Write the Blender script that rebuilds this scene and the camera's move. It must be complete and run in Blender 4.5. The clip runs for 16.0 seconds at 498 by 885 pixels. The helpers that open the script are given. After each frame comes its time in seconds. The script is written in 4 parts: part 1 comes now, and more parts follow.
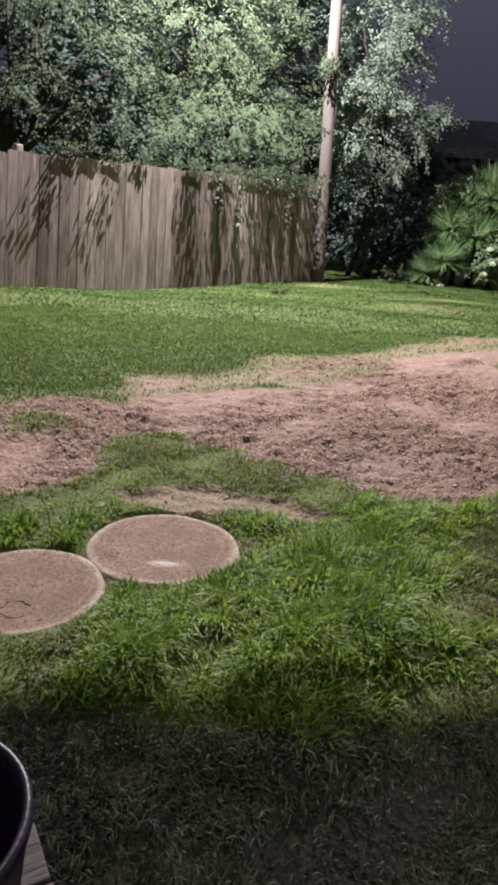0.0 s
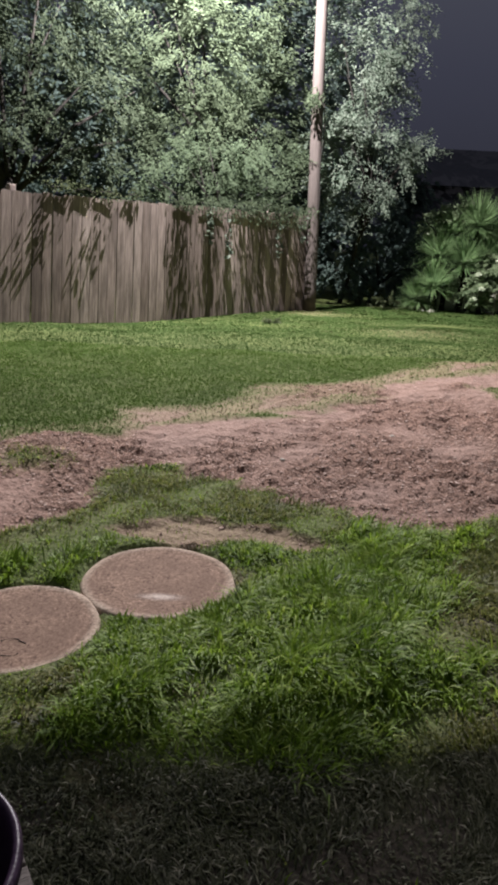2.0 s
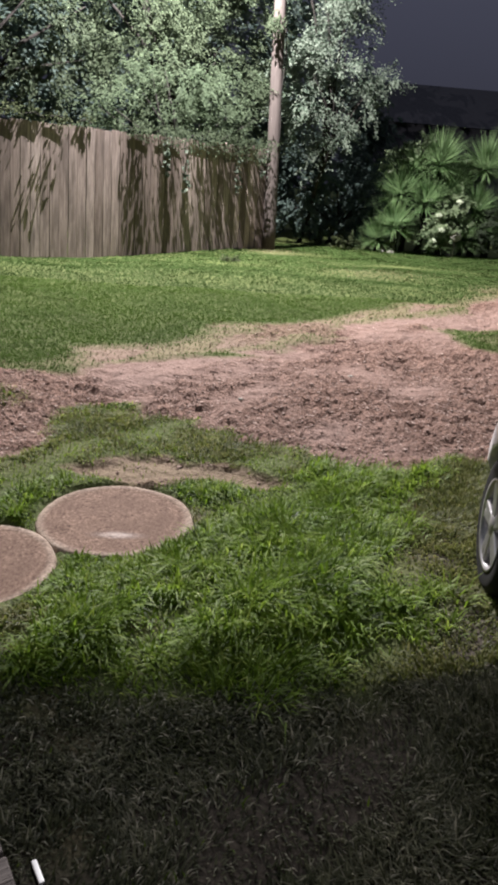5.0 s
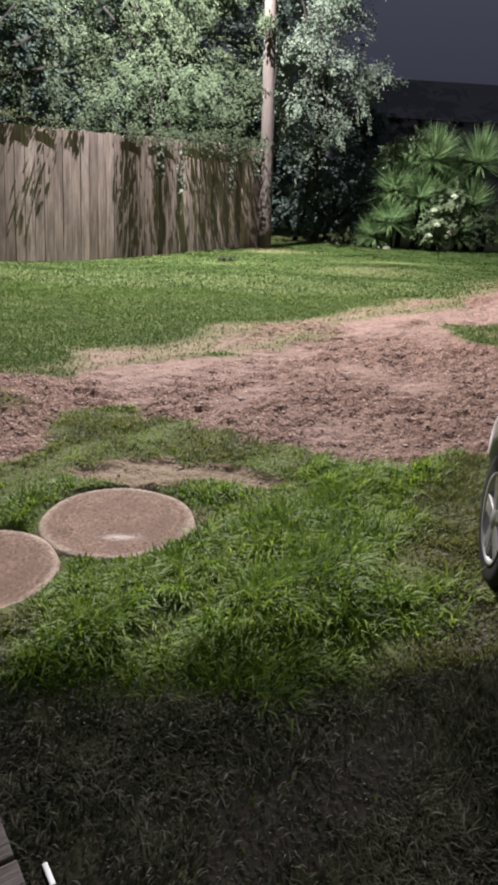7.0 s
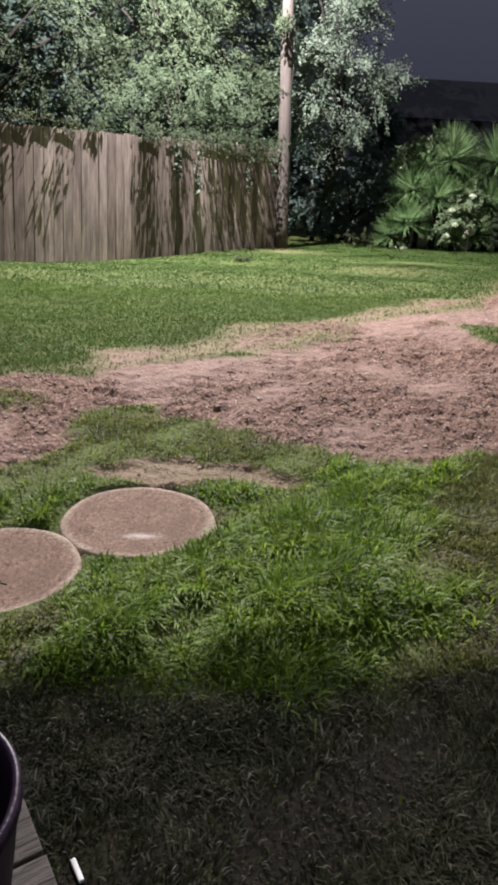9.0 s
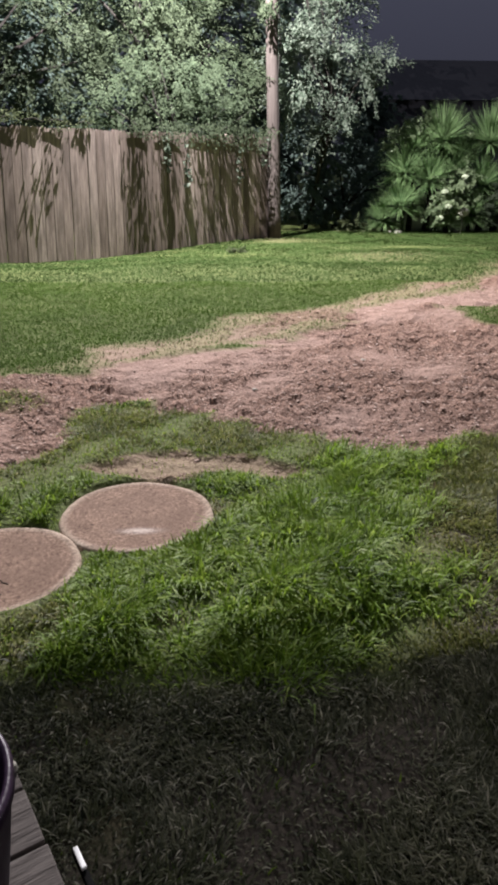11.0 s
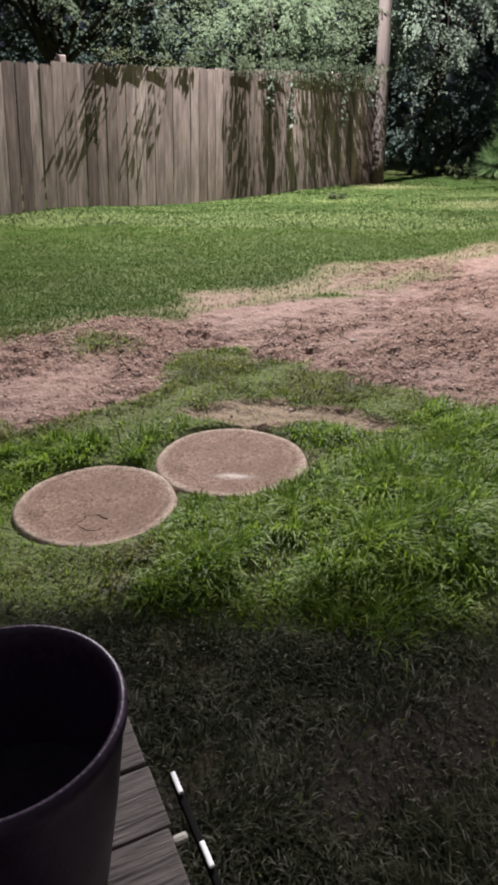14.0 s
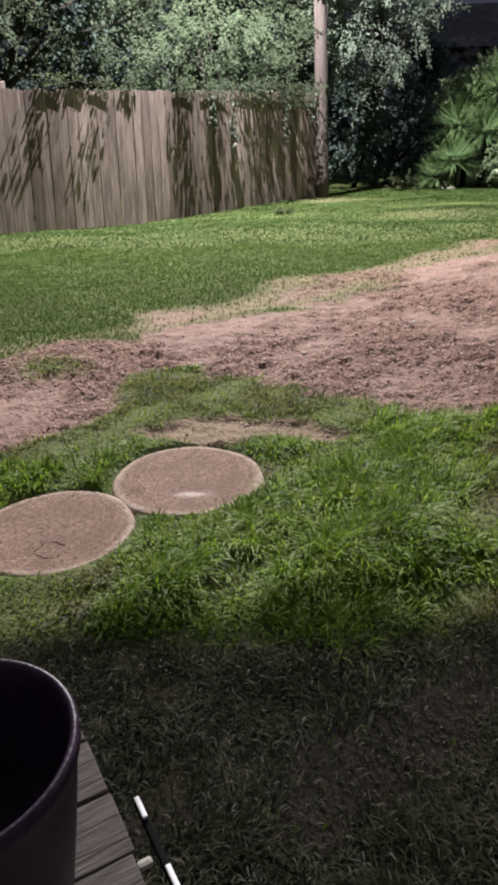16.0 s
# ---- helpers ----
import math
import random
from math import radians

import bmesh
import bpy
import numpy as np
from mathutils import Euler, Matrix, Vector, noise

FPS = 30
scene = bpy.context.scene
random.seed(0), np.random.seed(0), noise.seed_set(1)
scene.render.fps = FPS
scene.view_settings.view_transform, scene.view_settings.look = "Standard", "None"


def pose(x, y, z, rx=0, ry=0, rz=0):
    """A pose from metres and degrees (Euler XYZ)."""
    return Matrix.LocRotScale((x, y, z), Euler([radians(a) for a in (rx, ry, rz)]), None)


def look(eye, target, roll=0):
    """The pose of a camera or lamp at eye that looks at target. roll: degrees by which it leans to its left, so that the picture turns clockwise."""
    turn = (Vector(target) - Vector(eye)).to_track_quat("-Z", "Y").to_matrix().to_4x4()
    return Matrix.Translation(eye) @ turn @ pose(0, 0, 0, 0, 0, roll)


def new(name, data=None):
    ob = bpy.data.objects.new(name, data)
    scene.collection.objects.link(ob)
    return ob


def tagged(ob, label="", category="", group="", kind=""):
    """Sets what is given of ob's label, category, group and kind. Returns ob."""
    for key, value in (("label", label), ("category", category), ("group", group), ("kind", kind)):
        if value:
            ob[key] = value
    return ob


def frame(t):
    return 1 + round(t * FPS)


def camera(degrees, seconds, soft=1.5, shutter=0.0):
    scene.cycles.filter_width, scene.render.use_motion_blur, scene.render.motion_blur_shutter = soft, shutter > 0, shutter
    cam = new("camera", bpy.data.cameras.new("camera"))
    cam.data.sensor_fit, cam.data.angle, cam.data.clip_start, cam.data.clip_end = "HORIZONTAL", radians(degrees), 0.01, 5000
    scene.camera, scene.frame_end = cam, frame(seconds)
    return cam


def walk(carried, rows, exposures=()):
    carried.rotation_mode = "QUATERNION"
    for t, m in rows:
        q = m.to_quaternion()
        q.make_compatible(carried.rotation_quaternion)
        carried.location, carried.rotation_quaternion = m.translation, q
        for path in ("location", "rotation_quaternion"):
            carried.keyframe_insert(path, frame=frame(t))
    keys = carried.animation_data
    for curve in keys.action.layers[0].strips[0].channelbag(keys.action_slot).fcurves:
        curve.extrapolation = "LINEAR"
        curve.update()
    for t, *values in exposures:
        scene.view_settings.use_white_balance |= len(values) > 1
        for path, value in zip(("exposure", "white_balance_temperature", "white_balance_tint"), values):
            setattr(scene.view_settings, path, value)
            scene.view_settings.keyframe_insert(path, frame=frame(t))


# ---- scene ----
cam = camera(40.2, 16.0, soft=3.6)
PATH = [
    (0, (-0.018, 0.101, 1.519), (-0.005, 1.998, 0.884), 4.2),
    (0.5, (-0.002, 0.094, 1.526), (0.006, 1.994, 0.903), 3.8),
    (1, (0.009, 0.086, 1.531), (0.011, 1.993, 0.929), 3.3),
    (1.5, (0.018, 0.077, 1.535), (0.018, 1.993, 0.962), 2.8),
    (2, (0.005, 0.085, 1.538), (0.021, 2.007, 0.982), 2.8),
    (2.5, (-0.016, 0.105, 1.521), (0.053, 2.021, 0.952), 4.9),
    (3, (-0.022, 0.119, 1.509), (0.099, 2.02, 0.901), 6.6),
    (3.5, (-0.016, 0.118, 1.502), (0.118, 1.999, 0.834), 6.6),
    (4, (-0.001, 0.116, 1.505), (0.147, 1.984, 0.807), 5.9),
    (6.5, (0.004, 0.118, 1.506), (0.142, 1.981, 0.793), 3.0),
    (7, (0.003, 0.113, 1.508), (0.15, 1.976, 0.797), 3.0),
    (7.5, (-0.003, 0.111, 1.506), (0.148, 1.974, 0.797), 3.1),
    (8, (0.005, 0.11, 1.512), (0.156, 1.974, 0.801), 3.0),
    (8.5, (-0.012, 0.111, 1.507), (0.133, 1.974, 0.794), 3.0),
    (9, (-0.026, 0.112, 1.505), (0.079, 1.978, 0.793), 2.8),
    (9.5, (-0.011, 0.11, 1.506), (0.089, 1.975, 0.79), 2.6),
    (11.8, (0.023, 0.089, 1.507), (0.101, 1.931, 0.732), -1.0),
    (12, (-0.005, 0.11, 1.498), (0.046, 1.928, 0.666), -0.5),
    (12.5, (-0.03, 0.113, 1.492), (-0.074, 1.923, 0.641), -0.2),
    (13, (-0.04, 0.104, 1.491), (-0.169, 1.907, 0.636), -0.1),
    (13.5, (-0.044, 0.106, 1.491), (-0.188, 1.904, 0.627), 0.4),
    (14, (-0.037, 0.115, 1.485), (-0.19, 1.911, 0.619), 0.1),
    (14.5, (-0.006, 0.116, 1.491), (-0.097, 1.918, 0.63), -0.3),
    (15, (0.004, 0.101, 1.498), (-0.057, 1.91, 0.647), -0.9),
    (15.5, (0.007, 0.099, 1.505), (-0.046, 1.912, 0.661), -1.4),
    (16, (0.004, 0.102, 1.499), (-0.043, 1.922, 0.671), -1.7),
]
walk(cam, [(t, look(eye, target, roll)) for t, eye, target, roll in PATH],
     exposures=[(0, 0.28), (0.5, 0.30), (1, 0.32), (1.5, 0.08), (2, -0.06), (2.5, -0.06), (3, -0.10), (3.5, 0.18), (4, 0.24), (7, 0.25), (16, 0.26)])

# ---------------------------------------------------------------- light
LAMP = Vector((-0.57, 12.31, 7.0))
world = bpy.data.worlds.new("night_sky")
scene.world = world
world.use_nodes = True
wn = world.node_tree
# a hazy night sky that grows paler overhead
sky_dir = wn.nodes.new("ShaderNodeTexCoord")
sky_xyz = wn.nodes.new("ShaderNodeSeparateXYZ")
sky_ramp = wn.nodes.new("ShaderNodeValToRGB")
wn.links.new(sky_dir.outputs["Generated"], sky_xyz.inputs["Vector"])
wn.links.new(sky_xyz.outputs["Z"], sky_ramp.inputs["Fac"])
sky_ramp.color_ramp.elements[0].color = (0.020, 0.020, 0.029, 1)
sky_ramp.color_ramp.elements[1].color = (0.170, 0.178, 0.205, 1)
low = sky_ramp.color_ramp.elements.new(0.22)
low.color = (0.044, 0.046, 0.068, 1)
wn.links.new(sky_ramp.outputs["Color"], wn.nodes["Background"].inputs["Color"])
wn.nodes["Background"].inputs["Strength"].default_value = 1.0

bulb_data = bpy.data.lights.new("bulb_light", "POINT")
bulb_data.energy = 10000
bulb_data.color = (1.0, 0.94, 0.97)
bulb_data.shadow_soft_size = 0.006
bulb_light = new("bulb_light", bulb_data)
bulb_light.location = LAMP


# ---------------------------------------------------------------- material helpers
def mat(name, rough=0.8, metal=0.0, spec=0.4):
    m = bpy.data.materials.new(name)
    m.use_nodes = True
    t = m.node_tree
    b = t.nodes["Principled BSDF"]
    b.inputs["Roughness"].default_value = rough
    b.inputs["Metallic"].default_value = metal
    b.inputs["Specular IOR Level"].default_value = spec
    return m, t, b


def nd(t, kind, **sets):
    n = t.nodes.new(kind)
    for k, v in sets.items():
        n.inputs[k.replace("_", " ")].default_value = v
    return n


def coords(t, stretch=(1, 1, 1), space="Object"):
    c = t.nodes.new("ShaderNodeTexCoord")
    mp = nd(t, "ShaderNodeMapping", Scale=stretch)
    t.links.new(c.outputs[space], mp.inputs["Vector"])
    return mp.outputs["Vector"]


def noise_tex(t, vec, scale, detail=4.0, rough=0.6):
    n = nd(t, "ShaderNodeTexNoise", Scale=scale, Detail=detail, Roughness=rough)
    t.links.new(vec, n.inputs["Vector"])
    return n.outputs["Fac"]


def noise_colour(t, vec, scale):
    n = nd(t, "ShaderNodeTexNoise", Scale=scale, Detail=3.0)
    t.links.new(vec, n.inputs["Vector"])
    return n.outputs["Color"]


def ramp(t, fac, stops):
    r = t.nodes.new("ShaderNodeValToRGB")
    while len(r.color_ramp.elements) < len(stops):
        r.color_ramp.elements.new(0.5)
    for e, (p, c) in zip(r.color_ramp.elements, stops):
        e.position, e.color = p, (*c, 1)
    t.links.new(fac, r.inputs["Fac"])
    return r.outputs["Color"]


def mix(t, fac, a, b, kind="MIX"):
    n = t.nodes.new("ShaderNodeMix")
    n.data_type, n.blend_type = "RGBA", kind
    for key, v in ((0, fac), (6, a), (7, b)):
        if isinstance(v, (int, float)):
            n.inputs[key].default_value = v
        elif isinstance(v, tuple):
            n.inputs[key].default_value = (*v, 1)
        else:
            t.links.new(v, n.inputs[key])
    return n.outputs[2]


def bump(t, b, height, strength=0.4, dist=0.01):
    n = nd(t, "ShaderNodeBump", Strength=strength, Distance=dist)
    t.links.new(height, n.inputs["Height"])
    t.links.new(n.outputs["Normal"], b.inputs["Normal"])


def attr(t, name):
    a = t.nodes.new("ShaderNodeAttribute")
    a.attribute_name = name
    return a.outputs["Fac"]


def random_of(t, island=False):
    if island:
        return t.nodes.new("ShaderNodeNewGeometry").outputs["Random Per Island"]
    return t.nodes.new("ShaderNodeObjectInfo").outputs["Random"]


def simple(name, dark, light, scale=20, rough=0.7, spec=0.4, metal=0.0, relief=0.3, dist=0.003, stretch=(1, 1, 1)):
    m, t, b = mat(name, rough, metal, spec)
    v = coords(t, stretch)
    fine = noise_tex(t, v, scale, 5)
    broad = noise_tex(t, v, scale * 0.17, 3)
    c = ramp(t, fine, [(0.3, dark), (0.7, light)])
    c = mix(t, 0.35, c, ramp(t, broad, [(0.35, dark), (0.65, light)]))
    t.links.new(c, b.inputs["Base Color"])
    if relief:
        bump(t, b, fine, relief, dist)
    return m


# ---------------------------------------------------------------- materials
def make_ground():
    m, t, b = mat("yard_ground", 0.92, 0, 0.2)
    v = coords(t)
    fine = noise_tex(t, v, 60, 6, 0.7)
    clod = noise_tex(t, v, 11, 6, 0.65)
    broad = noise_tex(t, v, 1.3, 4)
    soil = ramp(t, fine, [(0.25, (0.045, 0.050, 0.020)), (0.75, (0.130, 0.140, 0.052))])
    soil = mix(t, 0.5, soil, ramp(t, broad, [(0.35, (0.085, 0.120, 0.032)), (0.7, (0.125, 0.175, 0.048))]))
    clay = ramp(t, clod, [(0.30, (0.095, 0.056, 0.042)), (0.5, (0.232, 0.150, 0.116)), (0.72, (0.36, 0.256, 0.208))])
    clay = mix(t, 0.45, clay, ramp(t, fine, [(0.32, (0.110, 0.065, 0.050)), (0.68, (0.355, 0.245, 0.202))]))
    clay = mix(t, ramp(t, broad, [(0.42, (0, 0, 0)), (0.62, (0.5, 0.5, 0.5))]), clay, (0.25, 0.175, 0.145))
    grit = noise_tex(t, v, 30, 8, 0.85)
    clay = mix(t, attr(t, "loose"), clay, mix(t, 1.0, clay, ramp(t, grit, [(0.36, (0.33, 0.29, 0.26)), (0.55, (0.98, 0.92, 0.87))]), "MULTIPLY"))
    c = mix(t, attr(t, "bare"), soil, clay)
    c = mix(t, attr(t, "straw"), c, ramp(t, fine, [(0.3, (0.13, 0.105, 0.058)), (0.7, (0.29, 0.235, 0.145))]))
    # worn: dark brown for trodden soil, and for the shade by the porch
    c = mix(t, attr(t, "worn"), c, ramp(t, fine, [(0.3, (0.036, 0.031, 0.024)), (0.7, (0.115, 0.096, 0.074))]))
    t.links.new(c, b.inputs["Base Color"])
    plates = nd(t, "ShaderNodeTexVoronoi", Scale=13.0, Randomness=1.0)
    warp = mix(t, 0.12, v, noise_colour(t, v, 9))
    t.links.new(warp, plates.inputs["Vector"])
    crumbs = nd(t, "ShaderNodeTexVoronoi", Scale=34.0, Randomness=1.0)
    t.links.new(warp, crumbs.inputs["Vector"])
    rough_h = mix(t, 0.5, clod, fine)
    rough_h = mix(t, 0.45, rough_h, crumbs.outputs["Distance"])
    rough_h = mix(t, 0.3, rough_h, plates.outputs["Distance"])
    n = nd(t, "ShaderNodeBump", Distance=0.05)
    strength = nd(t, "ShaderNodeMapRange")
    t.links.new(attr(t, "loose"), strength.inputs["Value"])
    strength.inputs["To Min"].default_value = 0.55
    t.links.new(strength.outputs["Result"], n.inputs["Strength"])
    t.links.new(rough_h, n.inputs["Height"])
    t.links.new(n.outputs["Normal"], b.inputs["Normal"])
    return m


def thin(t, b, colour, share):
    """Lets part of the light through a thin leaf."""
    tr = nd(t, "ShaderNodeBsdfTranslucent")
    t.links.new(colour, tr.inputs["Color"])
    mx = nd(t, "ShaderNodeMixShader", Fac=share)
    t.links.new(b.outputs["BSDF"], mx.inputs[1])
    t.links.new(tr.outputs["BSDF"], mx.inputs[2])
    t.links.new(mx.outputs["Shader"], t.nodes["Material Output"].inputs["Surface"])


def make_blades(name, dark, mid, pale, rough=0.55, spec=0.35, share=0.5):
    m, t, b = mat(name, rough, 0, spec)
    r = random_of(t, True)
    c = ramp(t, r, [(0.0, dark), (0.55, mid), (0.86, mid), (1.0, pale)])
    broad = noise_tex(t, coords(t), 2.6, 5, 0.7)
    c = mix(t, ramp(t, broad, [(0.4, (0, 0, 0)), (0.65, (0.6, 0.6, 0.6))]), c, ramp(t, r, [(0.0, mid), (1.0, pale)]))
    t.links.new(c, b.inputs["Base Color"])
    thin(t, b, c, share)
    return m


def make_leaf(name, dark, light, rough=0.8, spec=0.12):
    m, t, b = mat(name, rough, 0, spec)
    r = random_of(t, True)
    c = ramp(t, r, [(0.0, dark), (1.0, light)])
    broad = noise_tex(t, coords(t), 0.9, 3)
    c = mix(t, ramp(t, broad, [(0.4, (0, 0, 0)), (0.65, (0.5, 0.5, 0.5))]), c, light)
    t.links.new(c, b.inputs["Base Color"])
    thin(t, b, c, 0.58)
    return m


def make_picket():
    m, t, b = mat("weathered_cedar", 0.85, 0, 0.25)
    r = random_of(t)
    shift = t.nodes.new("ShaderNodeVectorMath")
    shift.operation = "MULTIPLY_ADD"
    t.links.new(r, shift.inputs[0])
    shift.inputs[1].default_value = (31, 17, 23)
    t.links.new(coords(t), shift.inputs[2])
    mp = nd(t, "ShaderNodeMapping", Scale=(7, 7, 0.45))
    t.links.new(shift.outputs["Vector"], mp.inputs["Vector"])
    grain = noise_tex(t, mp.outputs["Vector"], 5, 6, 0.7)
    base = ramp(t, r, [(0.0, (0.138, 0.107, 0.093)), (0.5, (0.288, 0.230, 0.202)), (1.0, (0.45, 0.372, 0.335))])
    c = mix(t, 0.75, base, ramp(t, grain, [(0.36, (0.30, 0.27, 0.25)), (0.62, (1.0, 1.0, 1.0))]), "MULTIPLY")
    wide = nd(t, "ShaderNodeMapping", Scale=(5, 5, 0.9))
    t.links.new(shift.outputs["Vector"], wide.inputs["Vector"])
    stain = noise_tex(t, wide.outputs["Vector"], 1.6, 4)
    c = mix(t, ramp(t, stain, [(0.46, (0, 0, 0)), (0.66, (0.62, 0.62, 0.62))]), c, (0.085, 0.068, 0.058))
    t.links.new(c, b.inputs["Base Color"])
    bump(t, b, grain, 0.5, 0.004)
    return m


def make_slab(name, damp_glint):
    m, t, b = mat(name, 0.92, 0, 0.3)
    v = coords(t)
    fine = noise_tex(t, v, 58, 7, 0.88)
    broad = noise_tex(t, v, 7, 6, 0.7)
    c = ramp(t, fine, [(0.39, (0.068, 0.041, 0.030)), (0.5, (0.255, 0.166, 0.120)), (0.62, (0.50, 0.355, 0.262))])
    c = mix(t, ramp(t, broad, [(0.38, (0, 0, 0)), (0.62, (0.62, 0.62, 0.62))]), c, (0.130, 0.080, 0.056))
    c = mix(t, 0.8, c, ramp(t, noise_tex(t, v, 13, 6, 0.75), [(0.36, (0.52, 0.48, 0.45)), (0.52, (1.0, 1.0, 1.0)), (0.66, (1.0, 1.0, 1.0))]), "MULTIPLY")
    c = mix(t, attr(t, "rim"), c, ramp(t, fine, [(0.40, (0.22, 0.170, 0.125)), (0.60, (0.64, 0.52, 0.41))]))
    t.links.new(c, b.inputs["Base Color"])
    if damp_glint:
        spot = t.nodes.new("ShaderNodeTexGradient")
        spot.gradient_type = "SPHERICAL"
        at = nd(t, "ShaderNodeMapping", Location=(-0.556, 3.592, 0), Scale=(6.5, 22, 1), Rotation=(0, 0, 0.10))
        t.links.new(v, at.inputs["Vector"])
        t.links.new(at.outputs["Vector"], spot.inputs["Vector"])
        # the lamp's highlight on the slab, painted as a pale broken mark
        painted_glint = mix(t, 1.0, mix(t, 1.0, spot.outputs["Fac"], fine, "MULTIPLY"), ramp(t, noise_tex(t, v, 24, 4, 0.8), [(0.35, (0.2, 0.2, 0.2)), (0.6, (1.0, 1.0, 1.0))]), "MULTIPLY")
        c = mix(t, ramp(t, painted_glint, [(0.08, (0, 0, 0)), (0.40, (0.40, 0.40, 0.40))]), c, (0.70, 0.60, 0.50))
        t.links.new(c, b.inputs["Base Color"])
        damp = mix(t, 0.6, spot.outputs["Fac"], broad, "MULTIPLY")
        t.links.new(ramp(t, damp, [(0.0, (0.92, 0.92, 0.92)), (0.5, (0.60, 0.60, 0.60))]), b.inputs["Roughness"])
    bump(t, b, fine, 0.55, 0.005)
    return m


def make_clods():
    m, t, b = mat("clay_crumbs", 0.95, 0, 0.15)
    c = ramp(t, random_of(t, True), [(0.0, (0.13, 0.085, 0.066)), (0.6, (0.34, 0.24, 0.195)), (1.0, (0.60, 0.47, 0.40))])
    t.links.new(c, b.inputs["Base Color"])
    return m


M_CLODS = make_clods()
M_GROUND = make_ground()
M_BAND = make_blades("olive_grass", (0.036, 0.050, 0.010), (0.160, 0.196, 0.036), (0.40, 0.37, 0.15))
M_LUSH = make_blades("lush_grass", (0.034, 0.064, 0.007), (0.200, 0.335, 0.024), (0.44, 0.53, 0.11))
# trampled grass by the porch; its dark colours also hold the strip's shade
M_THIN_SHADED = make_blades("thin_shaded_grass", (0.014, 0.020, 0.010), (0.128, 0.146, 0.066), (0.66, 0.62, 0.48))
M_LAWN = make_blades("mown_lawn", (0.050, 0.094, 0.019), (0.076, 0.128, 0.026), (0.092, 0.142, 0.036), 0.85, 0.08, 0.3)
M_LAWN_FAR = make_blades("dry_lawn", (0.045, 0.080, 0.022), (0.052, 0.089, 0.025), (0.060, 0.096, 0.031), 0.9, 0.06, 0.25)
M_STRAW = make_blades("dry_grass", (0.090, 0.074, 0.036), (0.150, 0.116, 0.068), (0.24, 0.180, 0.116))
M_LEAF_A = make_leaf("broad_leaf", (0.042, 0.060, 0.036), (0.078, 0.098, 0.062))
M_LEAF_B = make_leaf("fresh_leaf", (0.050, 0.070, 0.042), (0.092, 0.118, 0.070))
M_LEAF_D = make_leaf("glossy_leaf", (0.082, 0.122, 0.084), (0.200, 0.236, 0.186), 0.65, 0.15)
M_LEAF_BED = make_leaf("pale_bed_leaf", (0.110, 0.165, 0.085), (0.280, 0.345, 0.205))
M_LEAF_DARK = make_leaf("shaded_leaf", (0.062, 0.095, 0.086), (0.145, 0.190, 0.165))
M_LEAF_SHRUB = make_leaf("light_green_leaf", (0.060, 0.088, 0.052), (0.108, 0.142, 0.086))
M_IVY = make_leaf("ivy_leaf", (0.040, 0.056, 0.026), (0.115, 0.135, 0.072))
M_YUCCA = make_leaf("sword_leaf", (0.105, 0.190, 0.080), (0.300, 0.430, 0.205), 0.6, 0.25)
M_FLOWER = simple("pale_flowers", (0.26, 0.31, 0.20), (0.46, 0.50, 0.38), 40, 0.8, 0.2)
M_BARK = simple("grey_bark", (0.009, 0.008, 0.007), (0.028, 0.025, 0.022), 9, 0.95, 0.2, 0, 0.8, 0.02, (3, 3, 0.5))
M_PICKET = make_picket()
M_POLE = simple("weathered_pole", (0.048, 0.040, 0.036), (0.104, 0.087, 0.079), 10, 0.9, 0.2, 0, 0.6, 0.006, (5, 5, 0.35))
M_SLABS = [make_slab("damp_concrete", True), make_slab("dry_concrete", False)]
M_DECK = simple("weathered_deck_board", (0.018, 0.015, 0.014), (0.17, 0.150, 0.138), 6, 0.9, 0.2, 0, 0.9, 0.006, (1.5, 22, 10))
M_POT = simple("purple_black_glaze", (0.011, 0.005, 0.013), (0.044, 0.025, 0.050), 90, 0.40, 0.25, 0, 0.5, 0.003)
M_SOILPOT = simple("potting_soil", (0.010, 0.006, 0.010), (0.030, 0.020, 0.030), 60, 0.95, 0.2)
M_WHITE = simple("white_enamel", (0.86, 0.86, 0.85), (0.93, 0.93, 0.92), 40, 0.4, 0.5, 0, 0.05)
M_DARKMETAL = simple("dark_metal", (0.010, 0.010, 0.012), (0.030, 0.030, 0.032), 30, 0.45, 0.5, 0.6, 0.1)
M_TYRE = simple("tyre_rubber", (0.008, 0.008, 0.008), (0.022, 0.022, 0.022), 40, 0.75, 0.3)
M_ALLOY = simple("silver_alloy", (0.42, 0.41, 0.41), (0.52, 0.51, 0.51), 30, 0.30, 0.5, 0.6, 0.02)
M_CAR = simple("pearl_white_paint", (0.82, 0.79, 0.79), (0.88, 0.85, 0.85), 3, 0.28, 0.5, 0, 0)
M_CARGLASS = simple("dark_glass", (0.006, 0.007, 0.008), (0.010, 0.011, 0.012), 3, 0.06, 0.6, 0, 0)
M_BLACK = simple("black_plastic", (0.005, 0.005, 0.005), (0.010, 0.010, 0.010), 20, 0.92, 0.08)
M_STONE = simple("pale_stone", (0.26, 0.25, 0.21), (0.48, 0.46, 0.40), 15, 0.9, 0.2, 0, 0.5, 0.01)
M_SIDING = simple("dark_siding", (0.05, 0.05, 0.06), (0.07, 0.07, 0.08), 8, 0.9, 0.1)
M_SHINGLE = simple("dark_shingle", (0.065, 0.065, 0.078), (0.085, 0.085, 0.10), 12, 0.95, 0.1)
M_WALL = simple("painted_siding", (0.08, 0.078, 0.075), (0.13, 0.125, 0.12), 6, 0.8, 0.2)
